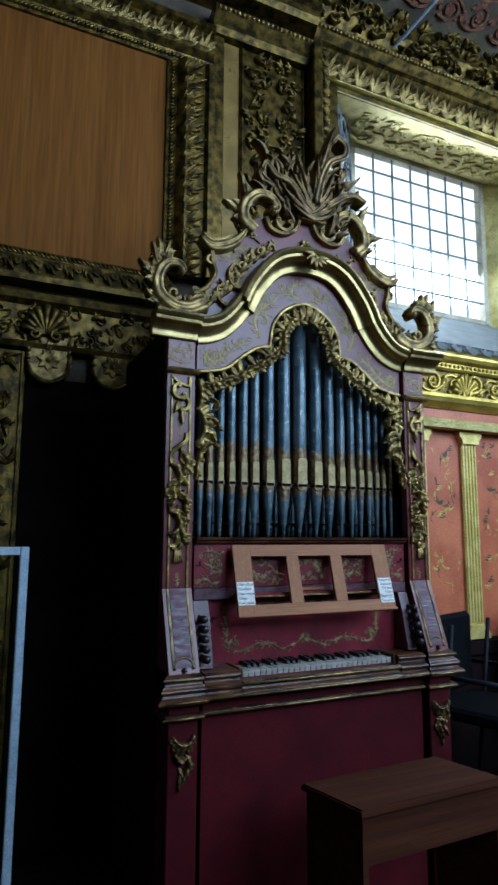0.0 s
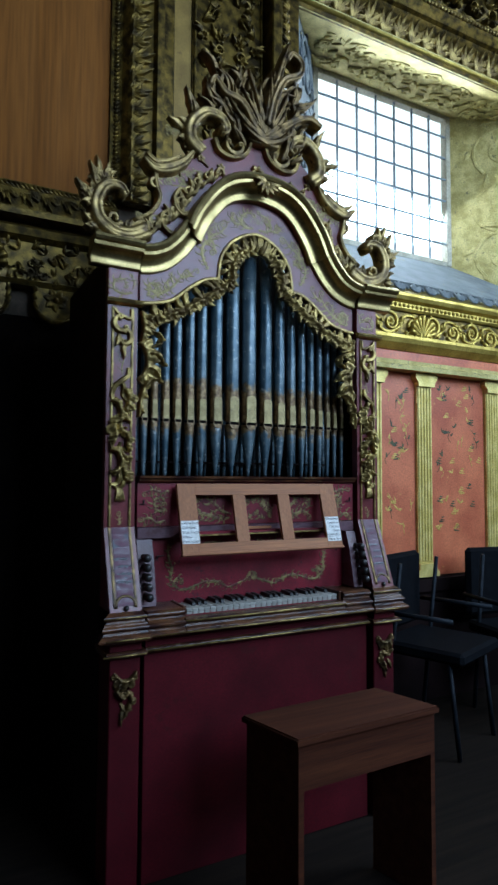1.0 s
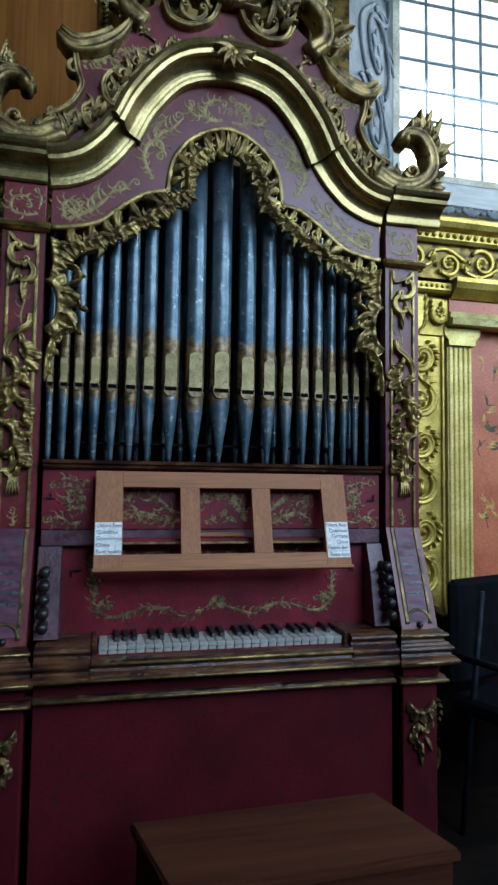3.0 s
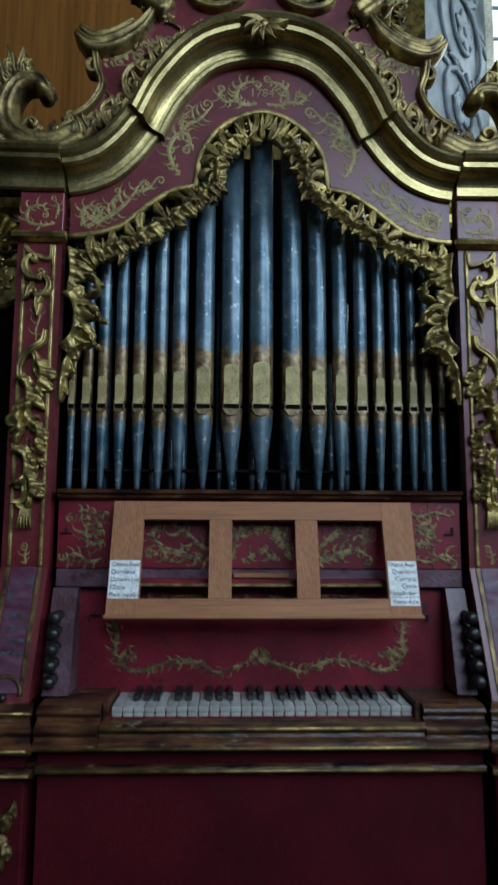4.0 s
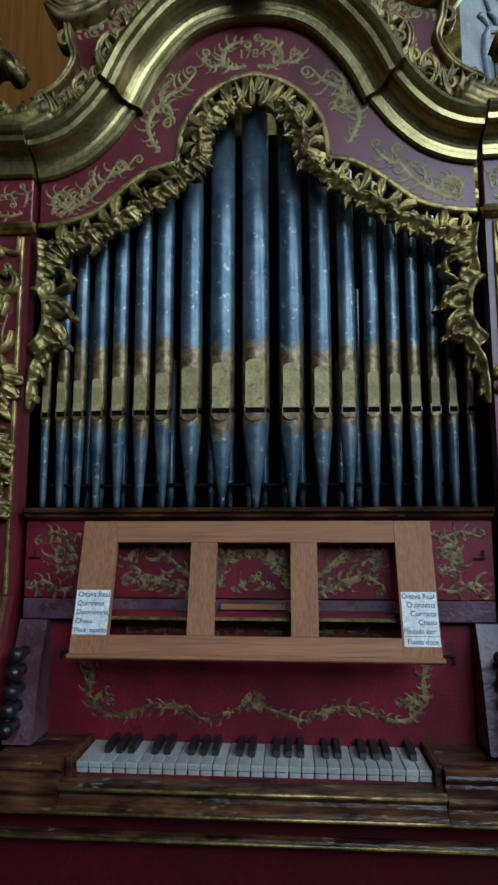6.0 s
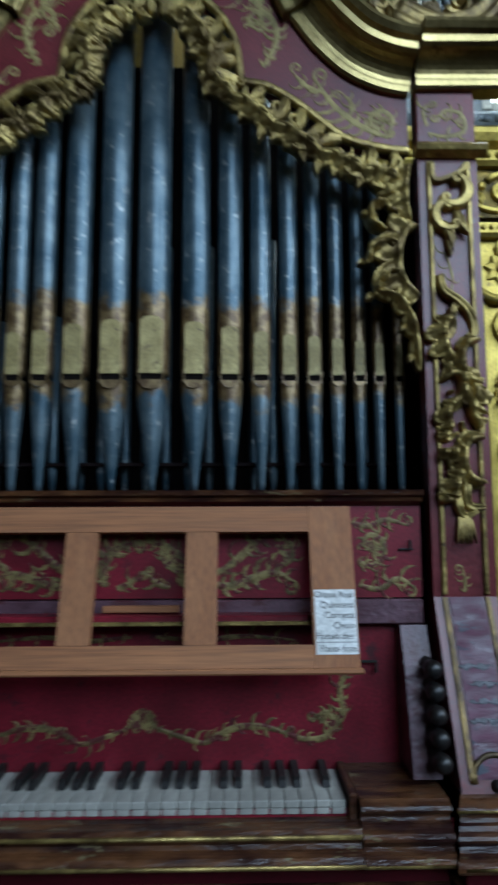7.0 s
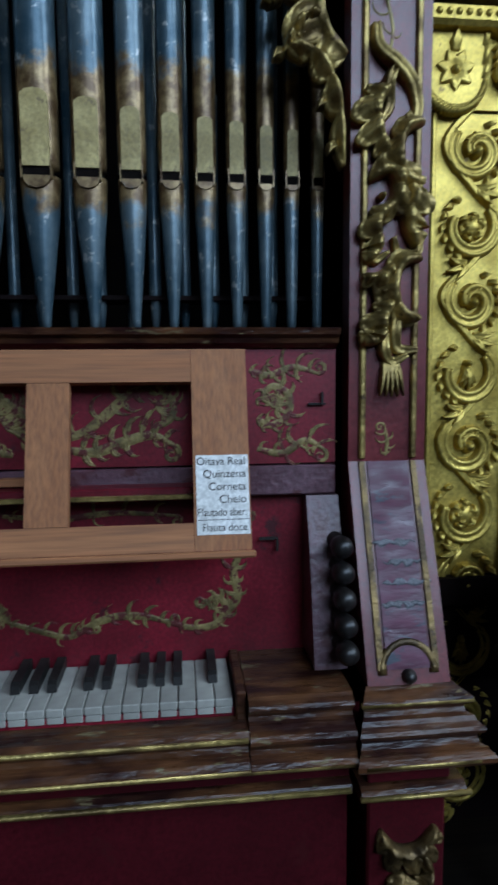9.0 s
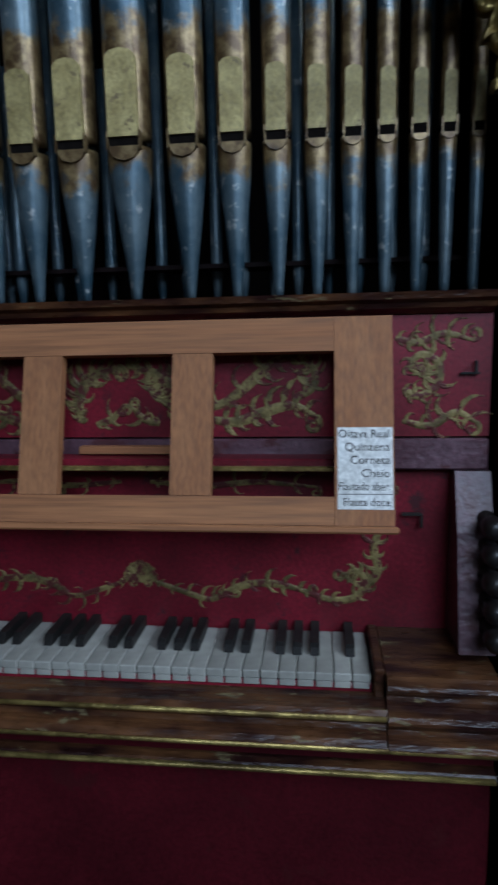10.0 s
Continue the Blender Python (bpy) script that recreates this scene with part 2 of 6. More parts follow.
LIP = surface("ochre_gilt_lip", (0.28, 0.210, 0.076), (0.46, 0.362, 0.150), 0.46, 0.1, 30, 200, 0.2, (0.36, 0.62), ((0.16, 0.11, 0.05), 40, 0.59), vary=0.15)


def glow_glass():
    mat = bpy.data.materials.new("bright_sky_backdrop")
    n, l = nodes_of(mat)
    n.remove(n["Principled BSDF"])
    em = n.new("ShaderNodeEmission")
    em.inputs[0].default_value, em.inputs[1].default_value = (0.93, 0.98, 1.0, 1), 1.6
    l.new(em.outputs[0], n["Material Output"].inputs[0])
    return mat


GLOW = glow_glass()


def clear_glass():
    mat = bpy.data.materials.new("clear_glass")
    n, l = nodes_of(mat)
    b = n["Principled BSDF"]
    b.inputs["Base Color"].default_value = (0.95, 1.0, 0.97, 1)
    b.inputs["Roughness"].default_value, b.inputs["Transmission Weight"].default_value, b.inputs["IOR"].default_value = 0.02, 1.0, 1.1
    return mat


GLASS = clear_glass()


# ---- building blocks ----
def sprays(acc, step):
    """Sorts the strands of a carving into neighbouring sprays: for each, its strands, the largest first."""
    out = {}
    ends = acc.runs[1:] + [(len(acc.v), len(acc.f))]
    for (v0, f0), (v1, f1) in zip(acc.runs, ends):
        vs = acc.v[v0:v1]
        mid = sum((Vector(v) for v in vs), Vector()) / len(vs)
        key = (round(mid.x / step), round(mid.z / step))
        out.setdefault(key, []).append(Acc().add(vs, [tuple(i - v0 for i in f) for f in acc.f[f0:f1]]))
    return [sorted(out[k], key=lambda a: -len(a.f)) for k in sorted(out)]


def carve(name, acc, step, material, parent, label):
    """A carving as sprays, each a main strand that bears its leaves and scrolls."""
    for strands in sprays(acc, step):
        stem = part(name, strands[0], material, parent, label, smooth=True)
        for strand in strands[1:]:
            part("carved_leaf", strand, material, stem, smooth=True)


class Acc:
    """Collects vertices and faces of one mesh."""

    def __init__(self):
        self.v, self.f, self.runs = [], [], []

    def add(self, verts, faces):
        o = len(self.v)
        self.runs.append((o, len(self.f)))
        self.v.extend(verts)
        self.f.extend([tuple(i + o for i in f) for f in faces])
        return self


def front(y0):
    """Maps (across, up, out) to a plane that faces the chapel at depth y0."""
    return Matrix(((1, 0, 0, 0), (0, 0, -1, y0), (0, 1, 0, 0), (0, 0, 0, 1)))


def along_x():
    """Maps (y, z, x): outlines in y and z, drawn out along x."""
    return Matrix(((0, 0, 1, 0), (1, 0, 0, 0), (0, 1, 0, 0), (0, 0, 0, 1)))


def turned(m, a, b, deg=0.0, c=0.0):
    return m @ pose(a, b, c, 0, 0, deg)


def part(name, acc, material, parent=None, label="", smooth=False, at=None):
    me = bpy.data.meshes.new(name)
    me.from_pydata([tuple(v) for v in acc.v], [], acc.f)
    bm = bmesh.new()
    bm.from_mesh(me)
    bmesh.ops.recalc_face_normals(bm, faces=bm.faces)
    for f in bm.faces:
        f.smooth = smooth
    bm.to_mesh(me)
    bm.free()
    me.materials.append(material)
    ob = new(name, me)
    if at is not None:
        ob.matrix_basis = at
    if parent is not None:
        ob.parent = parent
    if label:
        ob["label"] = label
    return ob


def thing(name, label, category, group="", kind="", at=(0, 0, 0)):
    ob = new(name)
    ob.empty_display_size = 0.1
    ob.location = at
    return tagged(ob, label, category, group, kind)


def box(acc, x0, x1, y0, y1, z0, z1, e=0.0, m=None):
    """A box with its edges taken off by e."""
    e = min(e, (x1 - x0) * 0.45, (y1 - y0) * 0.45, (z1 - z0) * 0.45)
    if e <= 0:
        vs = [Vector((x, y, z)) for x in (x0, x1) for y in (y0, y1) for z in (z0, z1)]
        fs = [(0, 1, 3, 2), (4, 6, 7, 5), (0, 4, 5, 1), (2, 3, 7, 6), (0, 2, 6, 4), (1, 5, 7, 3)]
    else:
        vs, ix = [], {}
        for i, x in enumerate((x0, x1)):
            for j, y in enumerate((y0, y1)):
                for k, z in enumerate((z0, z1)):
                    sx, sy, sz = e * (1 - 2 * i), e * (1 - 2 * j), e * (1 - 2 * k)
                    for a, p in enumerate(((x, y + sy, z + sz), (x + sx, y, z + sz), (x + sx, y + sy, z))):
                        ix[i, j, k, a] = len(vs)
                        vs.append(Vector(p))
        q = lambda *c: tuple(ix[d] for d in c)
        fs = []
        for s in (0, 1):
            fs.append(q((s, 0, 0, 0), (s, 1, 0, 0), (s, 1, 1, 0), (s, 0, 1, 0)))
            fs.append(q((0, s, 0, 1), (1, s, 0, 1), (1, s, 1, 1), (0, s, 1, 1)))
            fs.append(q((0, 0, s, 2), (1, 0, s, 2), (1, 1, s, 2), (0, 1, s, 2)))
            for r in (0, 1):
                fs.append(q((s, r, 0, 0), (s, r, 1, 0), (s, r, 1, 1), (s, r, 0, 1)))
                fs.append(q((s, 0, r, 0), (s, 1, r, 0), (s, 1, r, 2), (s, 0, r, 2)))
                fs.append(q((0, s, r, 1), (1, s, r, 1), (1, s, r, 2), (0, s, r, 2)))
                for u in (0, 1):
                    fs.append(q((s, r, u, 0), (s, r, u, 1), (s, r, u, 2)))
    if m is not None:
        vs = [m @ v for v in vs]
    return acc.add(vs, fs)


def prism(acc, m, outline, c0, c1):
    """A flat outline (across, up) drawn from c0 to c1 outwards."""
    k = len(outline)
    vs = [m @ Vector((a, b, c)) for c in (c0, c1) for a, b in outline]
    fs = [(i, (i + 1) % k, k + (i + 1) % k, k + i) for i in range(k)] + [tuple(range(k - 1, -1, -1)), tuple(range(k, 2 * k))]
    return acc.add(vs, fs)


def lathe(acc, m, profile, n=20):
    """A turned body round the local c axis: profile of (radius, c)."""
    vs = [m @ Vector((r * math.cos(2 * math.pi * i / n), r * math.sin(2 * math.pi * i / n), c)) for r, c in profile for i in range(n)]
    fs = [(j * n + i, j * n + (i + 1) % n, (j + 1) * n + (i + 1) % n, (j + 1) * n + i) for j in range(len(profile) - 1) for i in range(n)]
    fs += [tuple(range(n)), tuple(range((len(profile) - 1) * n, len(profile) * n))]
    return acc.add(vs, fs)


def smooth_line(pts, n=6):
    """A rounded line through the points."""
    p = [Vector(q) for q in pts]
    p = [2 * p[0] - p[1]] + p + [2 * p[-1] - p[-2]]
    out = []
    for i in range(1, len(p) - 2):
        a, b, c, d = p[i - 1:i + 3]
        for k in range(n):
            t = k / n
            out.append(0.5 * (2 * b + (c - a) * t + (2 * a - 5 * b + 4 * c - d) * t * t + (3 * b - a - 3 * c + d) * t ** 3))
    return out + [p[-2]]


def ribbon(acc, m, pts, w, h, k=6, groove=0.3, back=0.004, lift=None):
    """Carved strand along a line of (across, up): w and h are its half width and height, as numbers or functions of 0..1."""
    P = [Vector((q[0], q[1])) for q in pts]
    total, vs, fs = len(P), [], []
    ring = k + 3
    for i, p in enumerate(P):
        t = i / (total - 1)
        d = P[min(i + 1, total - 1)] - P[max(i - 1, 0)]
        d = d.normalized() if d.length > 1e-9 else Vector((1, 0))
        nrm = Vector((-d.y, d.x))
        ww = w(t) if callable(w) else w
        hh = h(t) if callable(h) else h
        c = lift(t) if lift else 0.0
        for j in range(k + 1):
            s = -1 + 2 * j / k
            up = math.sqrt(max(0, 1 - s * s)) * (1 - groove * math.exp(-(s / 0.3) ** 2))
            q = p + nrm * (s * ww)
            vs.append(m @ Vector((q.x, q.y, c + hh * up)))
        for s in (1, -1):
            q = p + nrm * (s * ww * 0.9)
            vs.append(m @ Vector((q.x, q.y, c - back)))
    for i in range(total - 1):
        for j in range(ring):
            fs.append((i * ring + j, i * ring + (j + 1) % ring, (i + 1) * ring + (j + 1) % ring, (i + 1) * ring + j))
    fs += [tuple(range(ring)), tuple(range((total - 1) * ring, total * ring))]
    return acc.add(vs, fs)


def spiral(cx, cy, r0, r1, a0, turn, n=22):
    """A line winding in from radius r0 at angle a0 (degrees) to r1."""
    out = []
    for i in range(n + 1):
        t = i / n
        r, a = r0 + (r1 - r0) * t, radians(a0 + turn * t)
        out.append((cx + r * math.cos(a), cy + r * math.sin(a)))
    return out


def dome(acc, m, a, b, r, h, n=10, back=0.003, c=0.0):
    return lathe(acc, turned(m, a, b, 0, c), [(r * 0.95, -back), (r, 0), (r * 0.9, h * 0.45), (r * 0.6, h * 0.82), (r * 0.15, h)], n)


def leaf(acc, m, a, b, deg, length, width, h, bend=40, lobes=3, back=0.004, curl=0.6):
    """An acanthus blade: a strand that swells, is notched into lobes and curls up at its tip."""
    n = 7 if length < 0.03 else 11
    pts, x, y, d = [], a, b, radians(deg - bend / 2)
    for i in range(n + 1):
        pts.append((x, y))
        x += math.cos(d) * length / n
        y += math.sin(d) * length / n
        d += radians(bend) / n
    w = lambda t: max(0.0006, width * (math.sin(math.pi * min(1, 0.12 + 0.88 * t) ** 0.75) * (0.72 + 0.28 * abs(math.cos(lobes * math.pi * t)))))
    hh = lambda t: max(0.001, h * (0.45 + 0.55 * math.sin(math.pi * t)))
    return ribbon(acc, m, pts, w, hh, 6, 0.45, back, lambda t: h * curl * t * t)


def rocaille(acc, m, pts, wide, h, lobes, side=1, back=0.006, rim=0.005):
    """Shell-work along a line: a smooth raised rim on one edge, fluted lobes that fray outwards on the other (side 1: to the left of the line)."""
    P = smooth_line(pts, 18)
    total, k, vs, fs = len(P), 8, [], []
    ring = k + 3
    for i, p in enumerate(P):
        t = i / (total - 1)
        d = (P[min(i + 1, total - 1)] - P[max(i - 1, 0)]).normalized()
        nrm = Vector((-d.y, d.x)) * side
        flute = abs(math.sin(math.pi * lobes * t))
        body = (0.25 + 0.75 * math.sin(math.pi * min(1.0, 0.06 + 0.90 * t)))
        reach = wide * body * (0.36 + 0.64 * flute ** 0.7)
        for j in range(k + 1):
            u = j / k
            off = -rim * body + (reach + rim * body) * u
            roll = math.exp(-((off) / (rim * 1.1)) ** 2)
            up = h * body ** 0.5 * (0.80 * roll + 0.22 + 0.75 * flute * math.sin(math.pi * min(1, u + 0.15)) * (0.4 + u) + 0.35 * u * u)
            up += h * 0.22 * u * abs(math.sin(math.pi * lobes * 2.5 * t))
            if j == 0:
                up = h * 0.25
            q = p + nrm * off + d * (u * u * reach * 0.35)
            vs.append(m @ Vector((q.x, q.y, up)))
        for u in (1, 0):
            q = p + nrm * (reach * 0.92 if u else -rim * body * 0.8) + d * (u * reach * 0.32)
            vs.append(m @ Vector((q.x, q.y, (0.10 if u else 0.0) * h - back)))
    for i in range(total - 1):
        for j in range(ring):
            fs.append((i * ring + j, i * ring + (j + 1) % ring, (i + 1) * ring + (j + 1) % ring, (i + 1) * ring + j))
    fs += [tuple(range(ring)), tuple(range((total - 1) * ring, total * ring))]
    return acc.add(vs, fs)


def flower(acc, m, a, b, r, h, petals=6, back=0.003):
    for i in range(petals):
        ang = 360 / petals * i + 15
        leaf(acc, m, a + 0.2 * r * math.cos(radians(ang)), b + 0.2 * r * math.sin(radians(ang)), ang, r * 0.80, r * 0.46, h * 0.6, 10, 1, back, 0.3)
    dome(acc, m, a, b, r * 0.26, h * 0.9, 8, back)


def volute(acc, m, a, b, r, a0, turn, w, h, back=0.004, eye=True):
    """A scroll that winds in, thinning, to a round eye."""
    ribbon(acc, m, spiral(a, b, r, r * 0.22, a0, turn), lambda t: w * (1 - 0.55 * t), lambda t: h * (1 - 0.25 * t), 6, 0.35, back)
    if eye:
        dome(acc, m, a, b, r * 0.26, h * 1.05, 10, back)


def c_scroll(acc, m, a, b, r, deg, w, h, back=0.004, span=200):
    """A C-shaped scroll with both ends rolled in; it opens towards deg."""
    a0 = deg + (360 - span) / 2
    arc = [(a + r * math.cos(radians(a0 + span * i / 14)), b + r * math.sin(radians(a0 + span * i / 14))) for i in range(15)]
    ribbon(acc, m, arc, lambda t: w * (0.55 + 0.6 * math.sin(math.pi * t)), h, 6, 0.35, back)
    for s, q in ((-1, arc[0]), (1, arc[-1])):
        k = r * 0.28
        ang = math.atan2(q[1] - b, q[0] - a)
        cx, cy = q[0] - k * math.cos(ang), q[1] - k * math.sin(ang)
        ribbon(acc, m, spiral(cx, cy, k, k * 0.3, math.degrees(ang), s * 330, 12), lambda t: w * 0.55 * (1 - 0.3 * t), h * 0.95, 5, 0.25, back)


def rinceau(acc, m, length, width, pitch, w, h, seed=1, back=0.004, start=1, blooms=True):
    """A running vine along 'across': scrolls turned up and down by turns, with a bloom in each and leaves at the joints."""
    rnd = random.Random(seed)
    n = max(1, round(length / pitch))
    pitch = length / n
    side = start
    for i in range(n):
        cx, cy = (i + 0.5) * pitch, side * width * 0.06
        r = min(pitch * 0.52, width * 0.44) * rnd.uniform(0.9, 1.05)
        volute(acc, m, cx, cy, r, 180 - side * 35, -side * rnd.uniform(480, 560), w, h, back, not blooms)
        if blooms:
            flower(acc, m, cx, cy, r * rnd.uniform(0.42, 0.54), h * 1.15, rnd.choice((5, 6, 7)), back)
        stem = smooth_line([(i * pitch - 0.1 * pitch, -side * width * 0.1), (i * pitch + 0.1 * pitch, -side * width * 0.34), (cx, -side * width * 0.40), ((i + 1) * pitch, -side * width * 0.05)], 5)
        ribbon(acc, m, stem, w * 0.8, h * 0.8, 6, 0.3, back)
        for _ in range(5):
            ang = rnd.uniform(0, 360)
            leaf(acc, m, cx + r * 0.95 * math.cos(radians(ang)), cy + r * 0.95 * math.sin(radians(ang)), ang + side * rnd.uniform(30, 80), rnd.uniform(0.3, 0.5) * r, w * 1.3, h * 0.9, side * 60, 2, back)
        leaf(acc, m, (i + 1) * pitch, 0, 90 * side + rnd.uniform(-25, 25), width * 0.34, w * 1.8, h * 1.1, side * 50, 3, back)
        side = -side


def grand_vine(acc, m, length, width, w, h, seed=1, back=0.004):
    """A broad carved vine: deep open scrolls ending in a rose, a bud or a curled leaf by turns, with toothed acanthus between them."""
    rnd = random.Random(seed)
    n = round(length / (width * 0.98))
    pitch = length / n
    stem = [(-0.1 * pitch, 0)]
    side = 1
    for i in range(n):
        stem += [((i + 0.45) * pitch, -side * width * 0.40), ((i + 1.0) * pitch, 0)]
        side = -side
    ribbon(acc, m, smooth_line(stem, 6), w * 0.62, h * 0.75, 6, 0.35, back)
    side = 1
    for i in range(n):
        cx, cy = (i + 0.52) * pitch, side * width * 0.02
        r = width * rnd.uniform(0.36, 0.41)
        kind = ("curl", "rose", "curl", "bud")[i % 4]
        turn = {"curl": 430, "rose": 250, "bud": 240}[kind]
        end = {"curl": 0.22, "rose": 0.72, "bud": 0.75}[kind]
        ribbon(acc, m, spiral(cx, cy, r, r * end, 180 + side * 45, side * turn, 26), lambda t: w * (0.55 + 0.75 * math.sin(math.pi * min(1, 0.2 + 0.7 * t))), lambda t: h * (0.8 + 0.4 * t), 8, 0.45, back)
        if kind == "curl":
            dome(acc, m, cx + r * 0.06, cy, r * 0.24, h * 1.4, 10, back)
            for k in range(3):
                leaf(acc, m, cx - r * 0.15, cy, 150 + 50 * k * side, r * 0.55, r * 0.15, h * 0.9, side * 70, 2, back)
        elif kind == "rose":
            dome(acc, m, cx, cy, r * 0.46, h * 1.1, 14, back)
            for q, rr, hh in ((6, 0.40, 1.15), (5, 0.24, 1.5)):
                for k in range(q):
                    ang = 360 / q * k + 20 * rr
                    leaf(acc, m, cx + r * rr * 0.7 * math.cos(radians(ang - 50)), cy + r * rr * 0.7 * math.sin(radians(ang - 50)), ang + 40, r * rr * 1.1, r * 0.17, h * hh, 90, 1, back, 0.1)
        else:
            for k in range(-2, 3):
                leaf(acc, m, cx - r * 0.35, cy, side * 14 * k, r * (0.95 - 0.08 * abs(k)), r * 0.19, h * (1.4 - 0.15 * abs(k)), -20 * k, 1, back, 0.2)
            dome(acc, m, cx - r * 0.38, cy, r * 0.16, h * 1.3, 8, back)
        # toothed leaf along the outside of the scroll
        for k in range(7):
            ang = radians(180 - side * (25 + 20 * k))
            q = r * 1.02
            leaf(acc, m, cx + q * math.cos(ang), cy - side * 0.02 * width + q * math.sin(ang) * 0.98, math.degrees(ang) - side * 62, r * rnd.uniform(0.34, 0.46), w * 0.62, h * (0.75 + 0.08 * (k % 3)), -side * 50, 2, back)
        for k in (-1, 0, 1):
            leaf(acc, m, (i + 0.98) * pitch, side * width * 0.05, side * (70 + 32 * k), width * (0.36 - 0.06 * abs(k)), w * 0.85, h * 1.0, side * (45 + 20 * k), 3, back)
        side = -side


def acanthus_row(acc, m, length, width, pitch, h, seed=1, lean=35, back=0.004):
    """A border of leaning acanthus leaves."""
    rnd = random.Random(seed)
    n = round(length / pitch)
    for i in range(n):
        x = (i + 0.5) * length / n
        bx, by = x - 0.25 * pitch, -width * 0.5
        for k, (d, L) in enumerate(((-62, 0.55), (-30, 0.8), (0, 1.0), (28, 0.8), (55, 0.55))):
            leaf(acc, m, bx, by, 90 - lean * 0.6 + d * 0.75 + rnd.uniform(-6, 6), width * L * rnd.uniform(0.9, 1.05), min(pitch, width) * 0.17, h * (1.15 - 0.12 * abs(k - 2)), -20 - d * 0.5, 2, back)
        volute(acc, m, x + pitch * 0.30, -width * 0.18, min(pitch, width) * 0.2, 200, -420, min(pitch, width) * 0.07, h * 0.9, back)


def foliage_fill(acc, m, w, tall, cell, h, seed=1, back=0.004):
    """Dense carved foliage over a field: jittered tufts of leaves, scrolls and blooms, alike on both sides of the middle."""
    rnd = random.Random(seed)
    nx, ny = max(1, round(w / cell / 2)), max(1, round(tall / cell))
    for j in range(ny):
        for i in range(nx):
            a = (i + 0.5 + rnd.uniform(-0.25, 0.25)) * w / 2 / nx
            b = (j + 0.5 + rnd.uniform(-0.25, 0.25)) * tall / ny
            kind, base = rnd.random(), rnd.uniform(0, 360)
            fan = [(rnd.uniform(-14, 14) + 38 * k, rnd.uniform(0.6, 1.0), rnd.choice((-60, 60))) for k in range(-1, 2)]
            for s in (-1, 1):
                deg = base if s > 0 else 180 - base
                if kind < 0.25:
                    volute(acc, m, s * a, b, cell * 0.42, deg, s * 460, cell * 0.12, h, back)
                elif kind < 0.36:
                    flower(acc, m, s * a, b, cell * 0.42, h, 6, back)
                for d, L, bend in fan:
                    leaf(acc, m, s * a, b, deg + s * d, cell * L, cell * 0.17, h, s * bend, 3, back)


def rope(acc, m, length, r, pitch):
    """A twisted cord along 'across'."""
    n = max(2, round(length / pitch))
    for i in range(n):
        x = (i + 0.5) * length / n
        ribbon(acc, m, [(x - pitch * 0.6, -r), (x, 0), (x + pitch * 0.6, r)], pitch * 0.42, r * 0.9, 4, 0, 0.002)


def shell(acc, m, a, b, r, h, rays=9, back=0.004):
    for i in range(rays):
        ang = 90 + (i - (rays - 1) / 2) * 150 / (rays - 1)
        L = r * (1 - 0.25 * abs(i - (rays - 1) / 2) / (rays / 2))
        pts = [(a + L * t / 5 * math.cos(radians(ang)), b + L * t / 5 * math.sin(radians(ang))) for t in range(6)]
        ribbon(acc, m, pts, lambda t: r * (0.03 + 0.13 * t), lambda t: h * (0.5 + 0.5 * t), 6, 0.1, back)
    for s in (-1, 1):
        volute(acc, m, a + s * r * 0.35, b - r * 0.02, r * 0.2, 90, s * 450, r * 0.07, h, back)


# ---- the chapel: floor, walls, ceiling ----
WALL = 0.78          # face of the wall behind the organ
X0, X1, Y0, TOP = -3.0, 3.5, -4.5, 7.0

floor = tagged(part("floor", box(Acc(), X0 - 0.2, X1 + 0.2, Y0 - 0.2, 1.4, -0.1, -0.004), FLOOR), "dark brown floor of worn wooden boards", "floor", kind="structure")
acc = Acc()
box(acc, X0 - 0.2, 0.66, WALL, WALL + 0.7, 0, TOP)
box(acc, 2.95, X1 + 0.2, WALL, WALL + 0.7, 0, TOP)
box(acc, 0.66, 2.95, WALL, WALL + 0.7, 0, 2.30)
box(acc, 0.66, 2.95, WALL, WALL + 0.7, 4.12, TOP)
wall_north = tagged(part("wall_north", acc, PLASTER_DARK), "dark carved and gilded chapel wall with orange lacquer panels", "wall", kind="structure")
acc = box(Acc(), X0 - 0.2, X0, Y0, WALL, 0, TOP)
wall_west = tagged(part("wall_west", acc, PLASTER_DARK), "plain dark plaster side wall", "wall", kind="structure")
acc = Acc()
box(acc, X1, X1 + 0.2, Y0, -2.75, 0, TOP)
box(acc, X1, X1 + 0.2, -1.05, WALL, 0, TOP)
box(acc, X1, X1 + 0.2, -2.75, -1.05, 0, 2.55)
box(acc, X1, X1 + 0.2, -2.75, -1.05, 4.45, TOP)
wall_east = tagged(part("wall_east", acc, PLASTER_DARK), "plain dark plaster wall with a high window", "wall", kind="structure")
acc = Acc()
box(acc, X0 - 0.2, 0.28, Y0 - 0.2, Y0, 0, TOP)
box(acc, 2.92, X1 + 0.2, Y0 - 0.2, Y0, 0, TOP)
box(acc, 0.28, 2.92, Y0 - 0.2, Y0, 0, 2.45)
box(acc, 0.28, 2.92, Y0 - 0.2, Y0, 4.55, TOP)
wall_south = tagged(part("wall_south", acc, PLASTER_DARK), "plain dark plaster wall with a high window", "wall", kind="structure")
acc = Acc()
box(acc, X0 - 0.2, X1 + 0.2, Y0 - 0.2, 1.4, TOP, TOP + 0.1)
prism(acc, along_x(), [(0.80, 4.475), (0.72, 4.475), (0.30, 4.64), (-0.4, 4.86), (-1.2, 5.1), (-1.2, TOP + 0.01), (0.80, TOP + 0.01)], X0, X1)
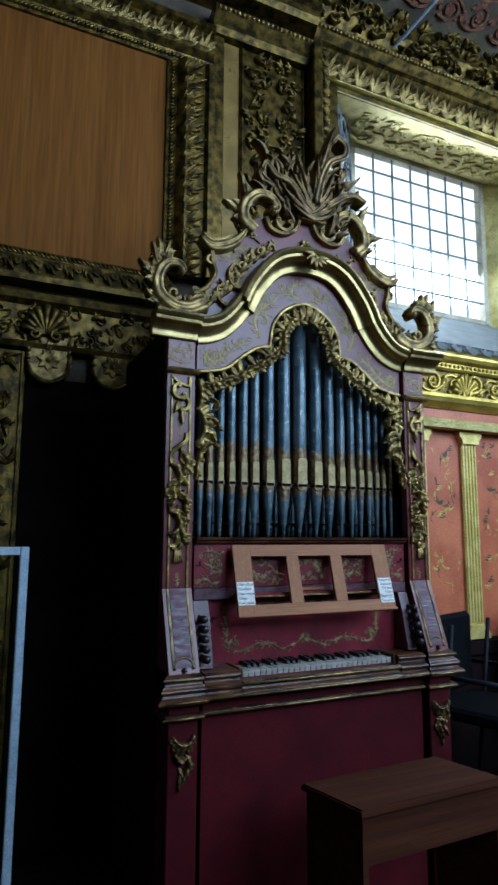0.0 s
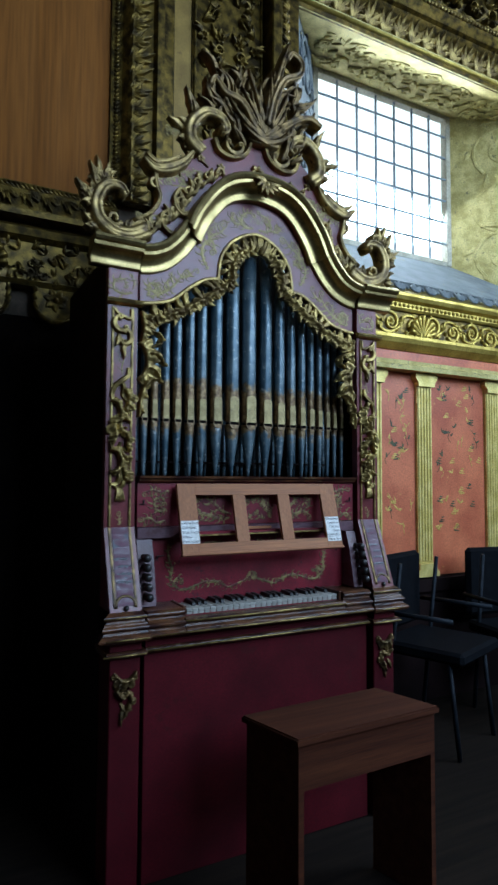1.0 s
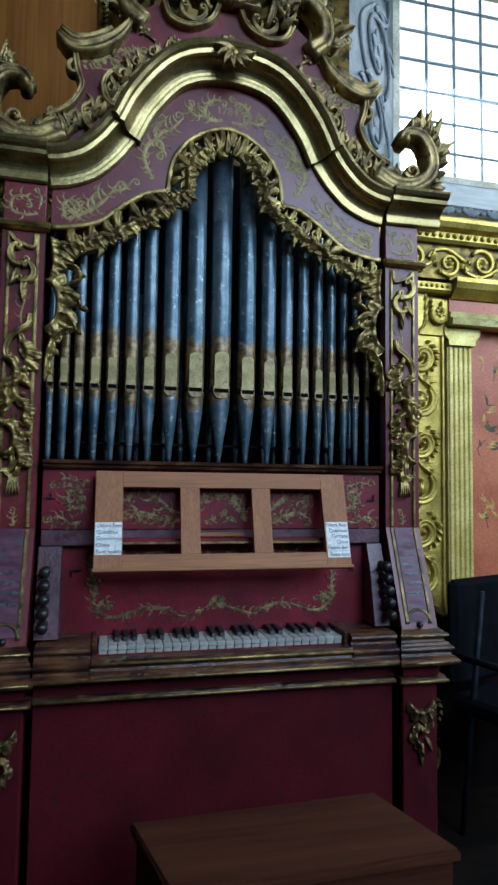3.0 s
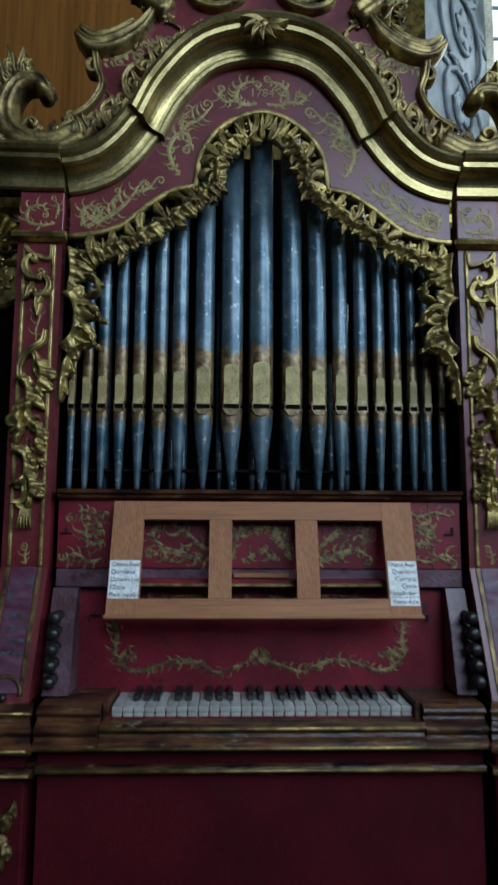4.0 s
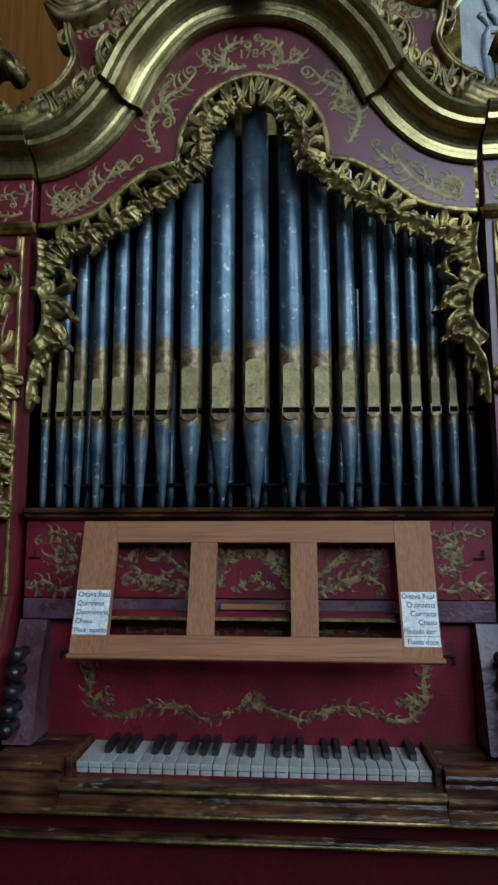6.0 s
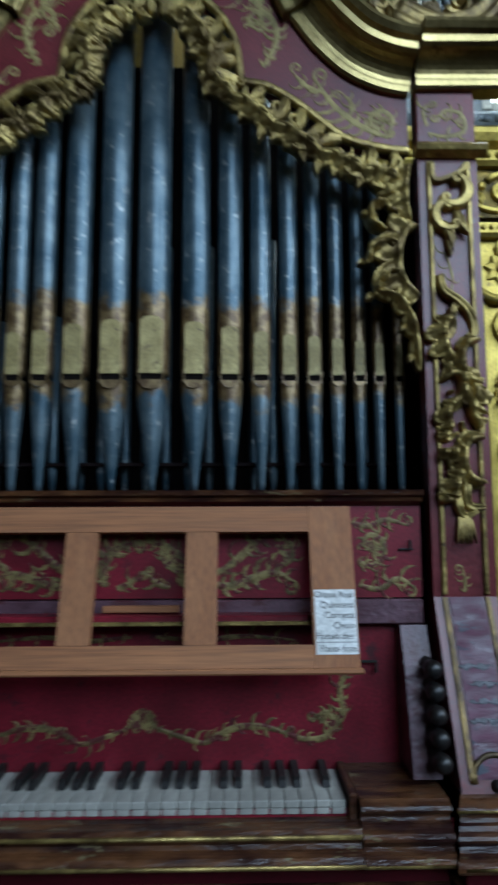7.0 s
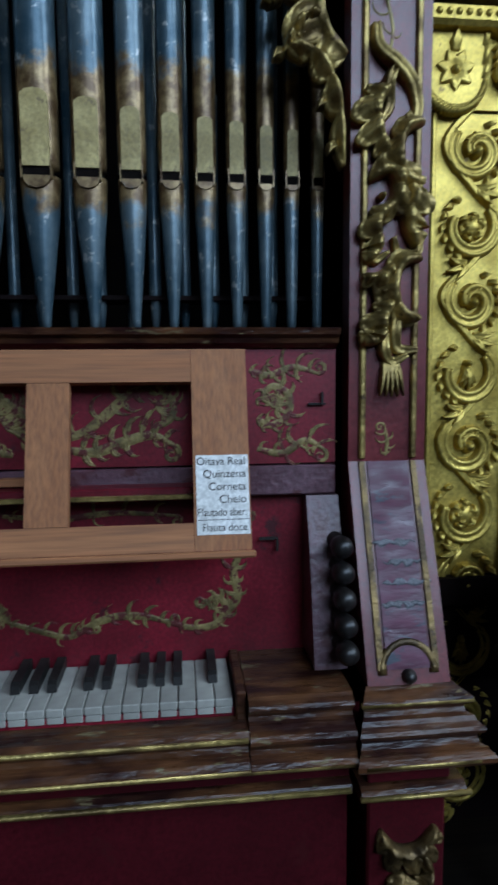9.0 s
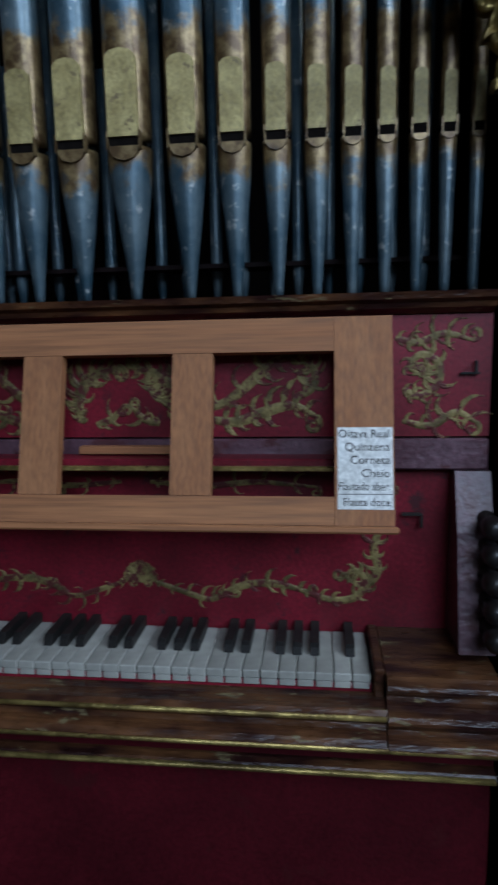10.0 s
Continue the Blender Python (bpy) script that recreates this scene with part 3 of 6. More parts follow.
ceiling = tagged(part("ceiling", acc, CEIL), "painted plaster ceiling with red and gold foliage", "ceiling", kind="structure")

# foliage painted on the coving
slope = Matrix.LocRotScale((0.2, 0.45, 4.578), Euler((radians(180 - 25), 0, 0)), None)
paint = Acc()
for i in range(5):
    rinceau(paint, turned(slope, 0.0, -0.10 + 0.17 * i), 2.8, 0.16, 0.22, 0.010, 0.004, 40 + i, 0.006)
part("painted_foliage", paint, surface("painted_red_foliage", (0.10, 0.022, 0.014), (0.20, 0.08, 0.035), 0.7, 0, 20, 150, 0.1), ceiling)

# ---- the deep window ----
GX0, GX1, GZ0, GZ1, GY = 1.165, 2.41, 2.885, 4.06, 1.35
window_1 = tagged(new("window_1"), "barred window with small square panes and blazing daylight", "window", kind="structure")
reveal = {
    "soffit": [(0.66, 0.76, 3.885), (2.95, 0.76, 3.885), (GX1, GY, GZ1), (GX0, GY, GZ1)],
    "left": [(0.66, 0.76, 2.40), (0.66, 0.76, 3.885), (GX0, GY, GZ1), (GX0, GY, GZ0)],
    "right": [(2.95, 0.76, 3.885), (2.95, 0.76, 2.40), (GX1, GY, GZ0), (GX1, GY, GZ1)],
    "sill": [(2.95, 0.70, 2.42), (0.66, 0.70, 2.42), (GX0, GY, GZ0), (GX1, GY, GZ0)],
}


def slab(acc, corners, thick):
    p = [Vector(q) for q in corners]
    nrm = (p[1] - p[0]).cross(p[3] - p[0]).normalized()
    mid = sum(p, Vector()) / 4
    if nrm.dot(mid - Vector((1.8, 0.9, 3.3))) < 0:
        nrm = -nrm
    acc.add(p + [q + nrm * thick for q in p], [(0, 1, 2, 3), (7, 6, 5, 4), (0, 4, 5, 1), (1, 5, 6, 2), (2, 6, 7, 3), (3, 7, 4, 0)])


part("window_head", (lambda a: (slab(a, reveal["soffit"], 0.06), a)[1])(Acc()), GOLD_PALE, window_1, "pale gilded carved soffit")
part("window_jamb", (lambda a: (slab(a, reveal["left"], 0.06), a)[1])(Acc()), BLUE_GREY, window_1)
part("window_jamb", (lambda a: (slab(a, reveal["right"], 0.06), a)[1])(Acc()), GOLD_PALE, window_1)
part("window_sill", (lambda a: (slab(a, reveal["sill"], 0.06), a)[1])(Acc()), BLUE_GREY, window_1, "sloping grey-blue painted sill")
def plane_matrix(origin, across, up, toward):
    a = Vector(across).normalized()
    c = a.cross(Vector(up)).normalized()
    if c.dot(Vector(toward) - Vector(origin)) < 0:
        c = -c
    b = c.cross(a).normalized()
    return Matrix(((a.x, b.x, c.x, origin[0]), (a.y, b.y, c.y, origin[1]), (a.z, b.z, c.z, origin[2]), (0, 0, 0, 1)))


room_point = (1.5, -1.0, 3.2)
acc = Acc()
mm = plane_matrix((0.95, 1.05, 3.963), (1, 0, 0), (0, -0.59, -0.135), (1.8, 0.9, 3.0))
foliage_fill(acc, mm @ pose(0.87, -0.19, 0), 1.7, 0.38, 0.10, 0.012, 11, 0.006)
part("carved_foliage", acc, GOLD_PALE, window_1, smooth=True)
acc = Acc()
mm = plane_matrix((2.685, 1.055, 2.75), (0, 0, 1), (0.53, -0.59, 0), (1.5, 0.5, 3.2))
rinceau(acc, mm, 1.2, 0.56, 0.40, 0.016, 0.016, 12, 0.006)
part("carved_foliage", acc, GOLD_PALE, window_1, smooth=True)
acc = Acc()
mm = plane_matrix((0.925, 1.055, 2.75), (0, 0, 1), (-0.53, -0.59, 0), (2.0, 0.5, 3.2))
rinceau(acc, mm, 1.2, 0.56, 0.40, 0.014, 0.012, 13, 0.006)
part("carved_foliage", acc, BLUE_GREY, window_1, smooth=True)
acc = Acc()
for x0, x1, z0, z1 in ((GX0 - 0.01, GX0 + 0.035, GZ0, GZ1), (GX1 - 0.035, GX1 + 0.01, GZ0, GZ1), (GX0 + 0.036, GX1 - 0.036, GZ0 - 0.01, GZ0 + 0.03), (GX0 + 0.036, GX1 - 0.036, GZ1 - 0.035, GZ1 + 0.01)):
    box(acc, x0, x1, GY - 0.012, GY + 0.05, z0, z1, 0.004)
part("window_frame", acc, STONE, window_1)
bar = Acc()
box(bar, -0.0055, 0.0055, GY - 0.006, GY + 0.014, GZ0 + 0.03, GZ1 - 0.035, 0.003)
first = part("window_bar", bar, IRON, window_1)
NX, NZ = 7, 7
for i in range(1, NX):
    ob = first if i == 1 else first.copy()
    if i > 1:
        scene.collection.objects.link(ob)
    ob.location.x = GX0 + 0.03 + (GX1 - GX0 - 0.06) * i / NX
bar = box(Acc(), GX0 + 0.03, GX1 - 0.03, GY - 0.004, GY + 0.012, -0.0055, 0.0055, 0.002)
first = part("window_bar", bar, IRON, window_1)
for i in range(1, NZ):
    ob = first if i == 1 else first.copy()
    if i > 1:
        scene.collection.objects.link(ob)
    ob.location.z = GZ0 + (GZ1 - GZ0) * i / NZ
first = None
for i in range(NX):
    for j in range(NZ):
        if first is None:
            pw, ph = (GX1 - GX0 - 0.06) / NX, (GZ1 - GZ0) / NZ
            first = part("pane", box(Acc(), 0.002, pw - 0.002, 0, 0.003, 0.002, ph - 0.002), GLASS, window_1)
            ob = first
        else:
            ob = first.copy()
            scene.collection.objects.link(ob)
        ob.location = (GX0 + 0.03 + i * pw, GY + 0.018, GZ0 + j * ph)
        ob.visible_shadow = False
tagged(part("backdrop", box(Acc(), -0.8, 5.5, 2.6, 2.65, 1.5, 6.5), GLOW), "overexposed white sky outside the window", "sky", kind="structure")

# ---- the wall's gilded woodwork, right of the organ ----
def wall_run(x0, x1, profile, material, name, label="", base=WALL):
    acc = prism(Acc(), along_x(), [(base - o, z) for o, z in profile], x0, x1)
    return part(name, acc, material, wall_north, label)


# entablature under the window
wall_run(1.098, X1, [(0, 1.90), (0.10, 1.90), (0.105, 1.925), (0.085, 1.935), (0.09, 1.955), (0, 1.955)], GOLD_PALE, "architrave")
wall_run(1.098, X1, [(0, 1.957), (0.075, 1.957), (0.075, 2.01), (0, 2.01)], LACQUER, "frieze_band")
wall_run(1.098, X1, [(0, 2.012), (0.085, 2.012), (0.13, 2.045), (0.14, 2.07), (0.14, 2.088), (0, 2.088)], GOLD_BRIGHT, "cornice_moulding", "bright gilded smooth moulding")
wall_run(0.50, X1, [(0, 2.09), (0.09, 2.09), (0.09, 2.235), (0, 2.235)], GOLD_DIM, "carved_frieze")
wall_run(0.50, X1, [(0, 2.237), (0.11, 2.237), (0.12, 2.25), (0.12, 2.28), (0.15, 2.29), (0.16, 2.31), (0.16, 2.325), (0.10, 2.36), (0.05, 2.405), (0, 2.42)], GOLD_BRIGHT, "upper_cornice")
acc = Acc()
rinceau(acc, turned(front(WALL - 0.09), 0.52, 2.162), 2.9, 0.13, 0.16, 0.011, 0.020, 21)
for sx in (1.47, 2.5):
    shell(acc, turned(front(WALL - 0.10), 0, 0), sx, 2.10, 0.125, 0.04)
part("frieze_carving", acc, GOLD_BRIGHT, wall_north, smooth=True)
acc = Acc()
n = 90
for i in range(n):
    x = 0.52 + 2.9 * i / n
    dome(acc, front(WALL - 0.12), x, 2.265, 0.012, 0.012, 6)
part("bead_row", acc, GOLD_BRIGHT, wall_north, smooth=True)
acc = Acc()
acanthus_row(acc, turned(plane_matrix((0.66, 0.67, 2.385), (1, 0, 0), (0, 0.5, 0.5), room_point), 0, 0.0), 2.7, 0.10, 0.12, 0.012, 5)
part("sill_carving", acc, BLUE_GREY, wall_north, smooth=True)


def pilaster(x, w=0.115, gold=GOLD_SATIN):
    """A fluted gilded pilaster with a moulded cap and base."""
    g = new("pilaster")
    g.parent = wall_north
    acc = Acc()
    y = WALL - 0.03
    box(acc, x - w / 2, x + w / 2, y, WALL - 0.002, 0.76, 1.86)
    for k in range(5):
        cx = x - w / 2 + w * (k + 0.5) / 5
        ribbon(acc, front(y), [(cx, 0.79), (cx, 1.2), (cx, 1.82)], w * 0.075, 0.008, 4, 0, 0.002)
    part("shaft", acc, gold, g)
    acc = prism(Acc(), front(WALL), [(x - w * 0.55, 1.822), (x + w * 0.55, 1.822), (x + w * 0.56, 1.845), (x + w * 0.72, 1.865), (x + w * 0.75, 1.897), (x - w * 0.75, 1.897), (x - w * 0.72, 1.865), (x - w * 0.56, 1.845)], 0.002, 0.055)
    part("cap", acc, gold, g)
    acc = prism(Acc(), front(WALL), [(x - w * 0.75, 0.70), (x + w * 0.75, 0.70), (x + w * 0.75, 0.725), (x + w * 0.6, 0.745), (x + w * 0.56, 0.775), (x - w * 0.56, 0.775), (x - w * 0.6, 0.745), (x - w * 0.75, 0.725)], 0.002, 0.055)
    part("base", acc, gold, g)


for px in (1.172, 1.555, 2.135, 2.70, 3.25):
    pilaster(px)


def lacquer_panel(x0, x1, seed):
    """An orange lacquer panel with gold and green chinoiserie."""
    g = new("lacquer_panel")
    g.parent = wall_north
    part("board", box(Acc(), x0, x1, WALL - 0.012, WALL - 0.001, 0.70, 1.90), LACQUER, g)
    rnd = random.Random(seed)
    gold, green = Acc(), Acc()
    m = front(WALL - 0.0122)
    for _ in range(int(46 * (x1 - x0) / 0.4)):
        a, b = rnd.uniform(x0 + 0.04, x1 - 0.04), rnd.uniform(0.95, 1.84)
        k = rnd.random()
        tgt = gold if rnd.random() < 0.6 else green
        if k < 0.4:
            for s in range(rnd.randint(2, 5)):
                leaf(tgt, m, a, b, rnd.uniform(0, 180), rnd.uniform(0.02, 0.05), rnd.uniform(0.004, 0.009), 0.0012, rnd.uniform(-60, 60), 2, 0.0, 0.2)
        elif k < 0.7:
            for s in range(3):
                leaf(tgt, m, a - 0.02 + 0.01 * s, b + 0.012 * s, rnd.uniform(-10, 10), 0.05 - 0.012 * s, 0.006, 0.0012, 20, 1, 0.0, 0.2)
        else:
            ribbon(tgt, m, smooth_line([(a, b), (a + rnd.uniform(-0.02, 0.02), b + 0.03), (a + rnd.uniform(-0.03, 0.03), b + 0.07)], 4), 0.0022, 0.001, 4, 0, 0.0)
            leaf(tgt, m, a, b + 0.04, rnd.uniform(20, 160), 0.03, 0.008, 0.0012, 30, 1, 0.0, 0.2)
    part("painted_gold_figures", gold, PAINT_YELLOW, g)
    part("painted_green_figures", green, GREEN, g)


for i, (a, b) in enumerate(((1.235, 1.495), (1.625, 2.075), (2.195, 2.64), (2.76, 3.19))):
    lacquer_panel(a, b, 60 + i)
# dado under the panels, darkened by colour where the low wall lies shaded
wall_run(0.5, X1, [(0, 0.0), (0.05, 0.0), (0.05, 0.60), (0.07, 0.62), (0.07, 0.69), (0, 0.69)], SIDE, "dado", "wooden dado coloured near-black for shade")

# tall gilded strip beside the organ, and its twin left of it
def carved_strip(x0, x1, z0, z1, gold, seed, moulding, w=0.012, h=0.016, name="carved_strip", dense=0.0):
    g = new(name)
    g.parent = wall_north
    part("backing", box(Acc(), x0, x1, WALL - 0.035, WALL - 0.001, z0, z1, 0.003), gold, g)
    acc = Acc()
    for x in (x0 + 0.008, x1 - 0.02):
        box(acc, x, x + 0.012, WALL - 0.047, WALL - 0.0355, z0, z1, 0.003)
    part("edge_moulding", acc, moulding, g)
    acc = Acc()
    wide = x1 - x0 - 0.05
    if dense:
        foliage_fill(acc, turned(front(WALL - 0.035), (x0 + x1) / 2, z0 + 0.01), wide, z1 - z0 - 0.02, dense, h, seed)
    else:
        grand_vine(acc, turned(front(WALL - 0.035), (x0 + x1) / 2, z1, -90), z1 - z0 - 0.02, wide, w, h, seed)
    part("vine_carving", acc, gold, g, smooth=True)
    return g


wall_run(0.60, 1.096, [(0, 2.03), (0.09, 2.03), (0.10, 2.04), (0.10, 2.07), (0.085, 2.075), (0, 2.075)], GOLD_BRIGHT, "capital_band")
part("capital_block", box(Acc(), 0.60, 1.094, WALL - 0.045, WALL - 0.001, 1.862, 2.029), GOLD_BRIGHT, wall_north)
acc = Acc()
for i in range(20):
    dome(acc, front(WALL - 0.10), 0.62 + 0.024 * i, 2.055, 0.009, 0.008, 6)
part("bead_row", acc, GOLD_BRIGHT, wall_north, smooth=True)
part("plain_strip", box(Acc(), 0.60, 0.859, WALL - 0.03, WALL - 0.001, 0.02, 1.86), GOLD_DIM, wall_north)
carved_strip(0.862, 1.098, 0.02, 1.86, GOLD_BRIGHT, 31, GOLD_BRIGHT, 0.016, 0.026)


def bracket(x, z, w, gold, rim):
    """A rounded tongue with a rosette, edged with a twisted rim, hanging under the entablature."""
    g = new("bracket")
    g.parent = wall_north
    out = [(x - w, z + w * 1.5), (x - w, z)] + [(x + w * math.cos(radians(180 + 20 * i)), z + w * math.sin(radians(180 + 20 * i))) for i in range(1, 9)] + [(x + w, z), (x + w, z + w * 1.5)]
    part("tongue", prism(Acc(), front(WALL - 0.036), out, 0.0, 0.03), gold, g)
    acc = Acc()
    line = smooth_line([(p[0] * 1.0, p[1]) for p in out], 3)
    total = len(line)
    for i in range(0, total - 1, 1):
        a, b = line[i], line[i + 1]
        ribbon(acc, front(WALL - 0.05), [(a[0] - 0.004, a[1] - 0.004), (b[0] + 0.006, b[1] + 0.008)], w * 0.14, 0.026, 4, 0.2)
    part("rim", acc, rim, g, smooth=True)
    acc = Acc()
    flower(acc, front(WALL - 0.066), x, z + w * 0.15, w * 0.62, 0.02, 7)
    leaf(acc, front(WALL - 0.066), x, z + w * 0.7, 90, w * 0.6, w * 0.22, 0.015, 0, 2)
    part("rosette", acc, gold, g, smooth=True)


bracket(0.915, 1.930, 0.078, GOLD_BRIGHT, GOLD_BRIGHT)
bracket(1.062, 1.950, 0.04, GOLD_BRIGHT, GOLD_BRIGHT)

# ---- left part of the wall: large framed board, entablature, strip ----
framed_panel = tagged(new("wall_panel"), "large plain wooden board in a carved gilded frame", "panel", kind="structure")
PX0, PX1, PZ0, PZ1 = -2.6, -0.372, 2.535, 3.70
part("board", box(Acc(), PX0 - 0.05, PX1 + 0.03, WALL - 0.03, WALL - 0.002, PZ0 - 0.05, PZ1 + 0.05), BOARD, framed_panel, "plain reddish brown veneered board")


def frame_run(parent, m, length, width, gold, dim, seed, depth=0.09):
    """One side of a deep frame, inner edge at 0 growing outwards: bead, cord, hollow, carved leaves, outer fillet."""
    acc = prism(Acc(), m @ Matrix(((0, 0, 1, 0), (1, 0, 0, 0), (0, 1, 0, 0), (0, 0, 0, 1))), [(0, 0.0), (0, 0.018), (width * 0.10, 0.022), (width * 0.2, 0.03), (width * 0.3, 0.06), (width * 0.36, depth * 0.8), (width * 0.8, depth * 0.55), (width * 0.86, depth * 0.85), (width, depth * 0.8), (width, 0)], 0, length)
    part("frame_moulding", acc, dim, parent)
    acc = Acc()
    rope(acc, turned(m, 0, width * 0.12, 0, 0.022), length, 0.011, 0.02)
    part("cord", acc, dim, parent, smooth=True)
    acc = Acc()
    acanthus_row(acc, turned(m, 0, width * 0.58, 0, depth * 0.55), length, width * 0.50, 0.085, 0.030, seed)
    part("leaf_carving", acc, gold, parent, smooth=True)


FW = 0.24
fm = front(WALL - 0.028)
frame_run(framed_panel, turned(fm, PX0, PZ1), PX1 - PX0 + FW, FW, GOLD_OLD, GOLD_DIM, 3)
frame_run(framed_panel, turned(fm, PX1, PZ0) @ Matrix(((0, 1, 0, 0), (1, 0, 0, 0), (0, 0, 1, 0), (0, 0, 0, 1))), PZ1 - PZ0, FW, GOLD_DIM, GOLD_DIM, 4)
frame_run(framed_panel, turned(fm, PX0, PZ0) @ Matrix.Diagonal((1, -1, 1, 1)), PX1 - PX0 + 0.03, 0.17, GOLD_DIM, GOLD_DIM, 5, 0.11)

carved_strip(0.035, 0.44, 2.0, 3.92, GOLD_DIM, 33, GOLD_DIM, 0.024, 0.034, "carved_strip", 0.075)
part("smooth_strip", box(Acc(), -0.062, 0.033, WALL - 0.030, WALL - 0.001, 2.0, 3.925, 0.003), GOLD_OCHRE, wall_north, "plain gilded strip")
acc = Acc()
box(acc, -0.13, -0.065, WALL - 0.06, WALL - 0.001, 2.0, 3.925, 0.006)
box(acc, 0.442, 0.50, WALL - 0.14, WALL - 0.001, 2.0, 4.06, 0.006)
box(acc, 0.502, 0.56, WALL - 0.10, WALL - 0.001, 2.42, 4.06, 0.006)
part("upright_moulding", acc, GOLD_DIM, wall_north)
acc = Acc()
acanthus_row(acc, turned(front(WALL - 0.10), 0.53, 2.45, 90), 1.6, 0.06, 0.06, 0.014, 8)
part("upright_carving", acc, GOLD_DIM, wall_north, smooth=True)
# cornice over the strip
wall_run(-0.14, 0.50, [(0, 3.93), (0.07, 3.93), (0.09, 3.96), (0.09, 3.99), (0.12, 4.02), (0.12, 4.06), (0, 4.06)], GOLD_DIM, "strip_cornice")
acc = Acc()
for i in range(22):
    dome(acc, front(WALL - 0.12), -0.12 + 0.028 * i, 4.04, 0.012, 0.014, 6)
part("bead_row", acc, GOLD_OLD, wall_north, smooth=True)

# moulded frame over the window
acc = prism(Acc(), along_x(), [(WALL, 3.887), (0.755, 3.887), (0.745, 3.90), (0.745, 3.93), (0.755, 3.945), (0.755, 4.14), (0.73, 4.15), (0.70, 4.18), (0.69, 4.23), (WALL, 4.23)], 0.50, X1)
part("window_cornice", acc, GOLD_DIM, wall_north)
acc = Acc()
acanthus_row(acc, turned(front(0.755), 0.56, 4.04), 2.8, 0.18, 0.11, 0.03, 9)
part("window_cornice_carving", acc, GOLD_OLD, wall_north, smooth=True)
acc = Acc()
ribbon(acc, front(0.745), [(0.58, 3.918), (2.0, 3.918), (X1, 3.918)], 0.013, 0.016, 8, 0)
part("window_cornice_bead", acc, GOLD_BRIGHT, wall_north, smooth=True)
acc = Acc()
for i in range(110):
    dome(acc, front(0.69), 0.52 + 0.027 * i, 4.205, 0.013, 0.014, 6)
part("bead_row", acc, GOLD_OLD, wall_north, smooth=True)
acc = prism(Acc(), front(WALL), [(0.565, 2.42), (0.655, 2.42), (0.655, 3.885), (0.565, 3.885)], 0.002, 0.05)
part("window_architrave", acc, GOLD_DIM, wall_north)
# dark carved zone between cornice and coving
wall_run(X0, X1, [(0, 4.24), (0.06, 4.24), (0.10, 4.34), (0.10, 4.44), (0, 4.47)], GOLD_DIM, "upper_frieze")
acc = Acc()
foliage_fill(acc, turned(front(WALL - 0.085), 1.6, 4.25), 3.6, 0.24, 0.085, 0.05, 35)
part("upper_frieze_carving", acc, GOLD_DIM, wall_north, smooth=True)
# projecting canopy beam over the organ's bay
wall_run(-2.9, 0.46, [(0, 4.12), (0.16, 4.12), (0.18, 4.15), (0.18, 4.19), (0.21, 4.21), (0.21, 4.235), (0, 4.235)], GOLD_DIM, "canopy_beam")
acc = Acc()
for i in range(100):
    dome(acc, front(WALL - 0.21), -2.85 + 0.033 * i, 4.222, 0.013, 0.014, 6)
part("bead_row", acc, GOLD_OLD, wall_north, smooth=True)

# iron tie rod under the coving
rod = Acc()
lathe(rod, look((1.02, 0.40, 4.22), (1.55, -1.05, 4.95)) @ pose(0, 0, 0, 180), [(0.011, -0.2), (0.011, 1.7)], 10)
tagged(part("tie_rod", rod, IRON), "grey iron tie rod fixed to the wall and coving", "rod", kind="structure")

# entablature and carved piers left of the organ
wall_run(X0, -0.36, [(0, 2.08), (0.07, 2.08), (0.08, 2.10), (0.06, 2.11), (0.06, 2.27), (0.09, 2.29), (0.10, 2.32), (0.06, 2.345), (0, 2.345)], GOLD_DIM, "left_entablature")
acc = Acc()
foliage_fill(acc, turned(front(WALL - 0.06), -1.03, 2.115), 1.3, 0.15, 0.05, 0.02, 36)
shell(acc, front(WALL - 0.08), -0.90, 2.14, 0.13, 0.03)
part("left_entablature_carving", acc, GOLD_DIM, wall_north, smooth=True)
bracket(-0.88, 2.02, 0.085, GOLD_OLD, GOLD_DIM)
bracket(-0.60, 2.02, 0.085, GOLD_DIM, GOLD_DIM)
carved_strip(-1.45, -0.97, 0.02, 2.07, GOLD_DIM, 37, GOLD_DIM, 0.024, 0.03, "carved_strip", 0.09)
# boarding left of the organ, the organ's shade put into its black colour
part("shaded_board", box(Acc(), -0.965, 0.69, WALL - 0.02, WALL - 0.001, 0.01, 1.96), DARK, wall_north, "wall boarding coloured near-black for the organ's shade")

# glazed frame leaning by the pier
glass_case = thing("glazed_frame", "pale blue metal frame with a glass pane standing by the wall", "frame")
acc = Acc()
gx, gy, gz, gw = -0.945, 0.40, 1.235, 0.65
box(acc, gx - 0.03, gx, gy, gy + 0.03, 0.0, gz, 0.003)
part("upright", acc, STEEL_BLUE, glass_case)
part("upright", box(Acc(), gx - gw, gx - gw + 0.03, gy, gy + 0.03, 0.0, gz, 0.003), STEEL_BLUE, glass_case)
part("top_rail", box(Acc(), gx - gw + 0.031, gx - 0.031, gy, gy + 0.03, gz - 0.03, gz, 0.003), STEEL_BLUE, glass_case)
part("bottom_rail", box(Acc(), gx - gw + 0.031, gx - 0.031, gy, gy + 0.03, 0.0, 0.03, 0.003), STEEL_BLUE, glass_case)
part("pane", box(Acc(), gx - gw + 0.031, gx - 0.031, gy + 0.012, gy + 0.018, 0.031, gz - 0.031), GLASS, glass_case)

# ---- the organ ----
organ = thing("pipe_organ", "red and mauve painted baroque chest organ with gilded carving", "organ")
XI, CI, XO = 0.447, 0.461, 0.562   # edge of the front boards, then inner and outer edge of the side columns
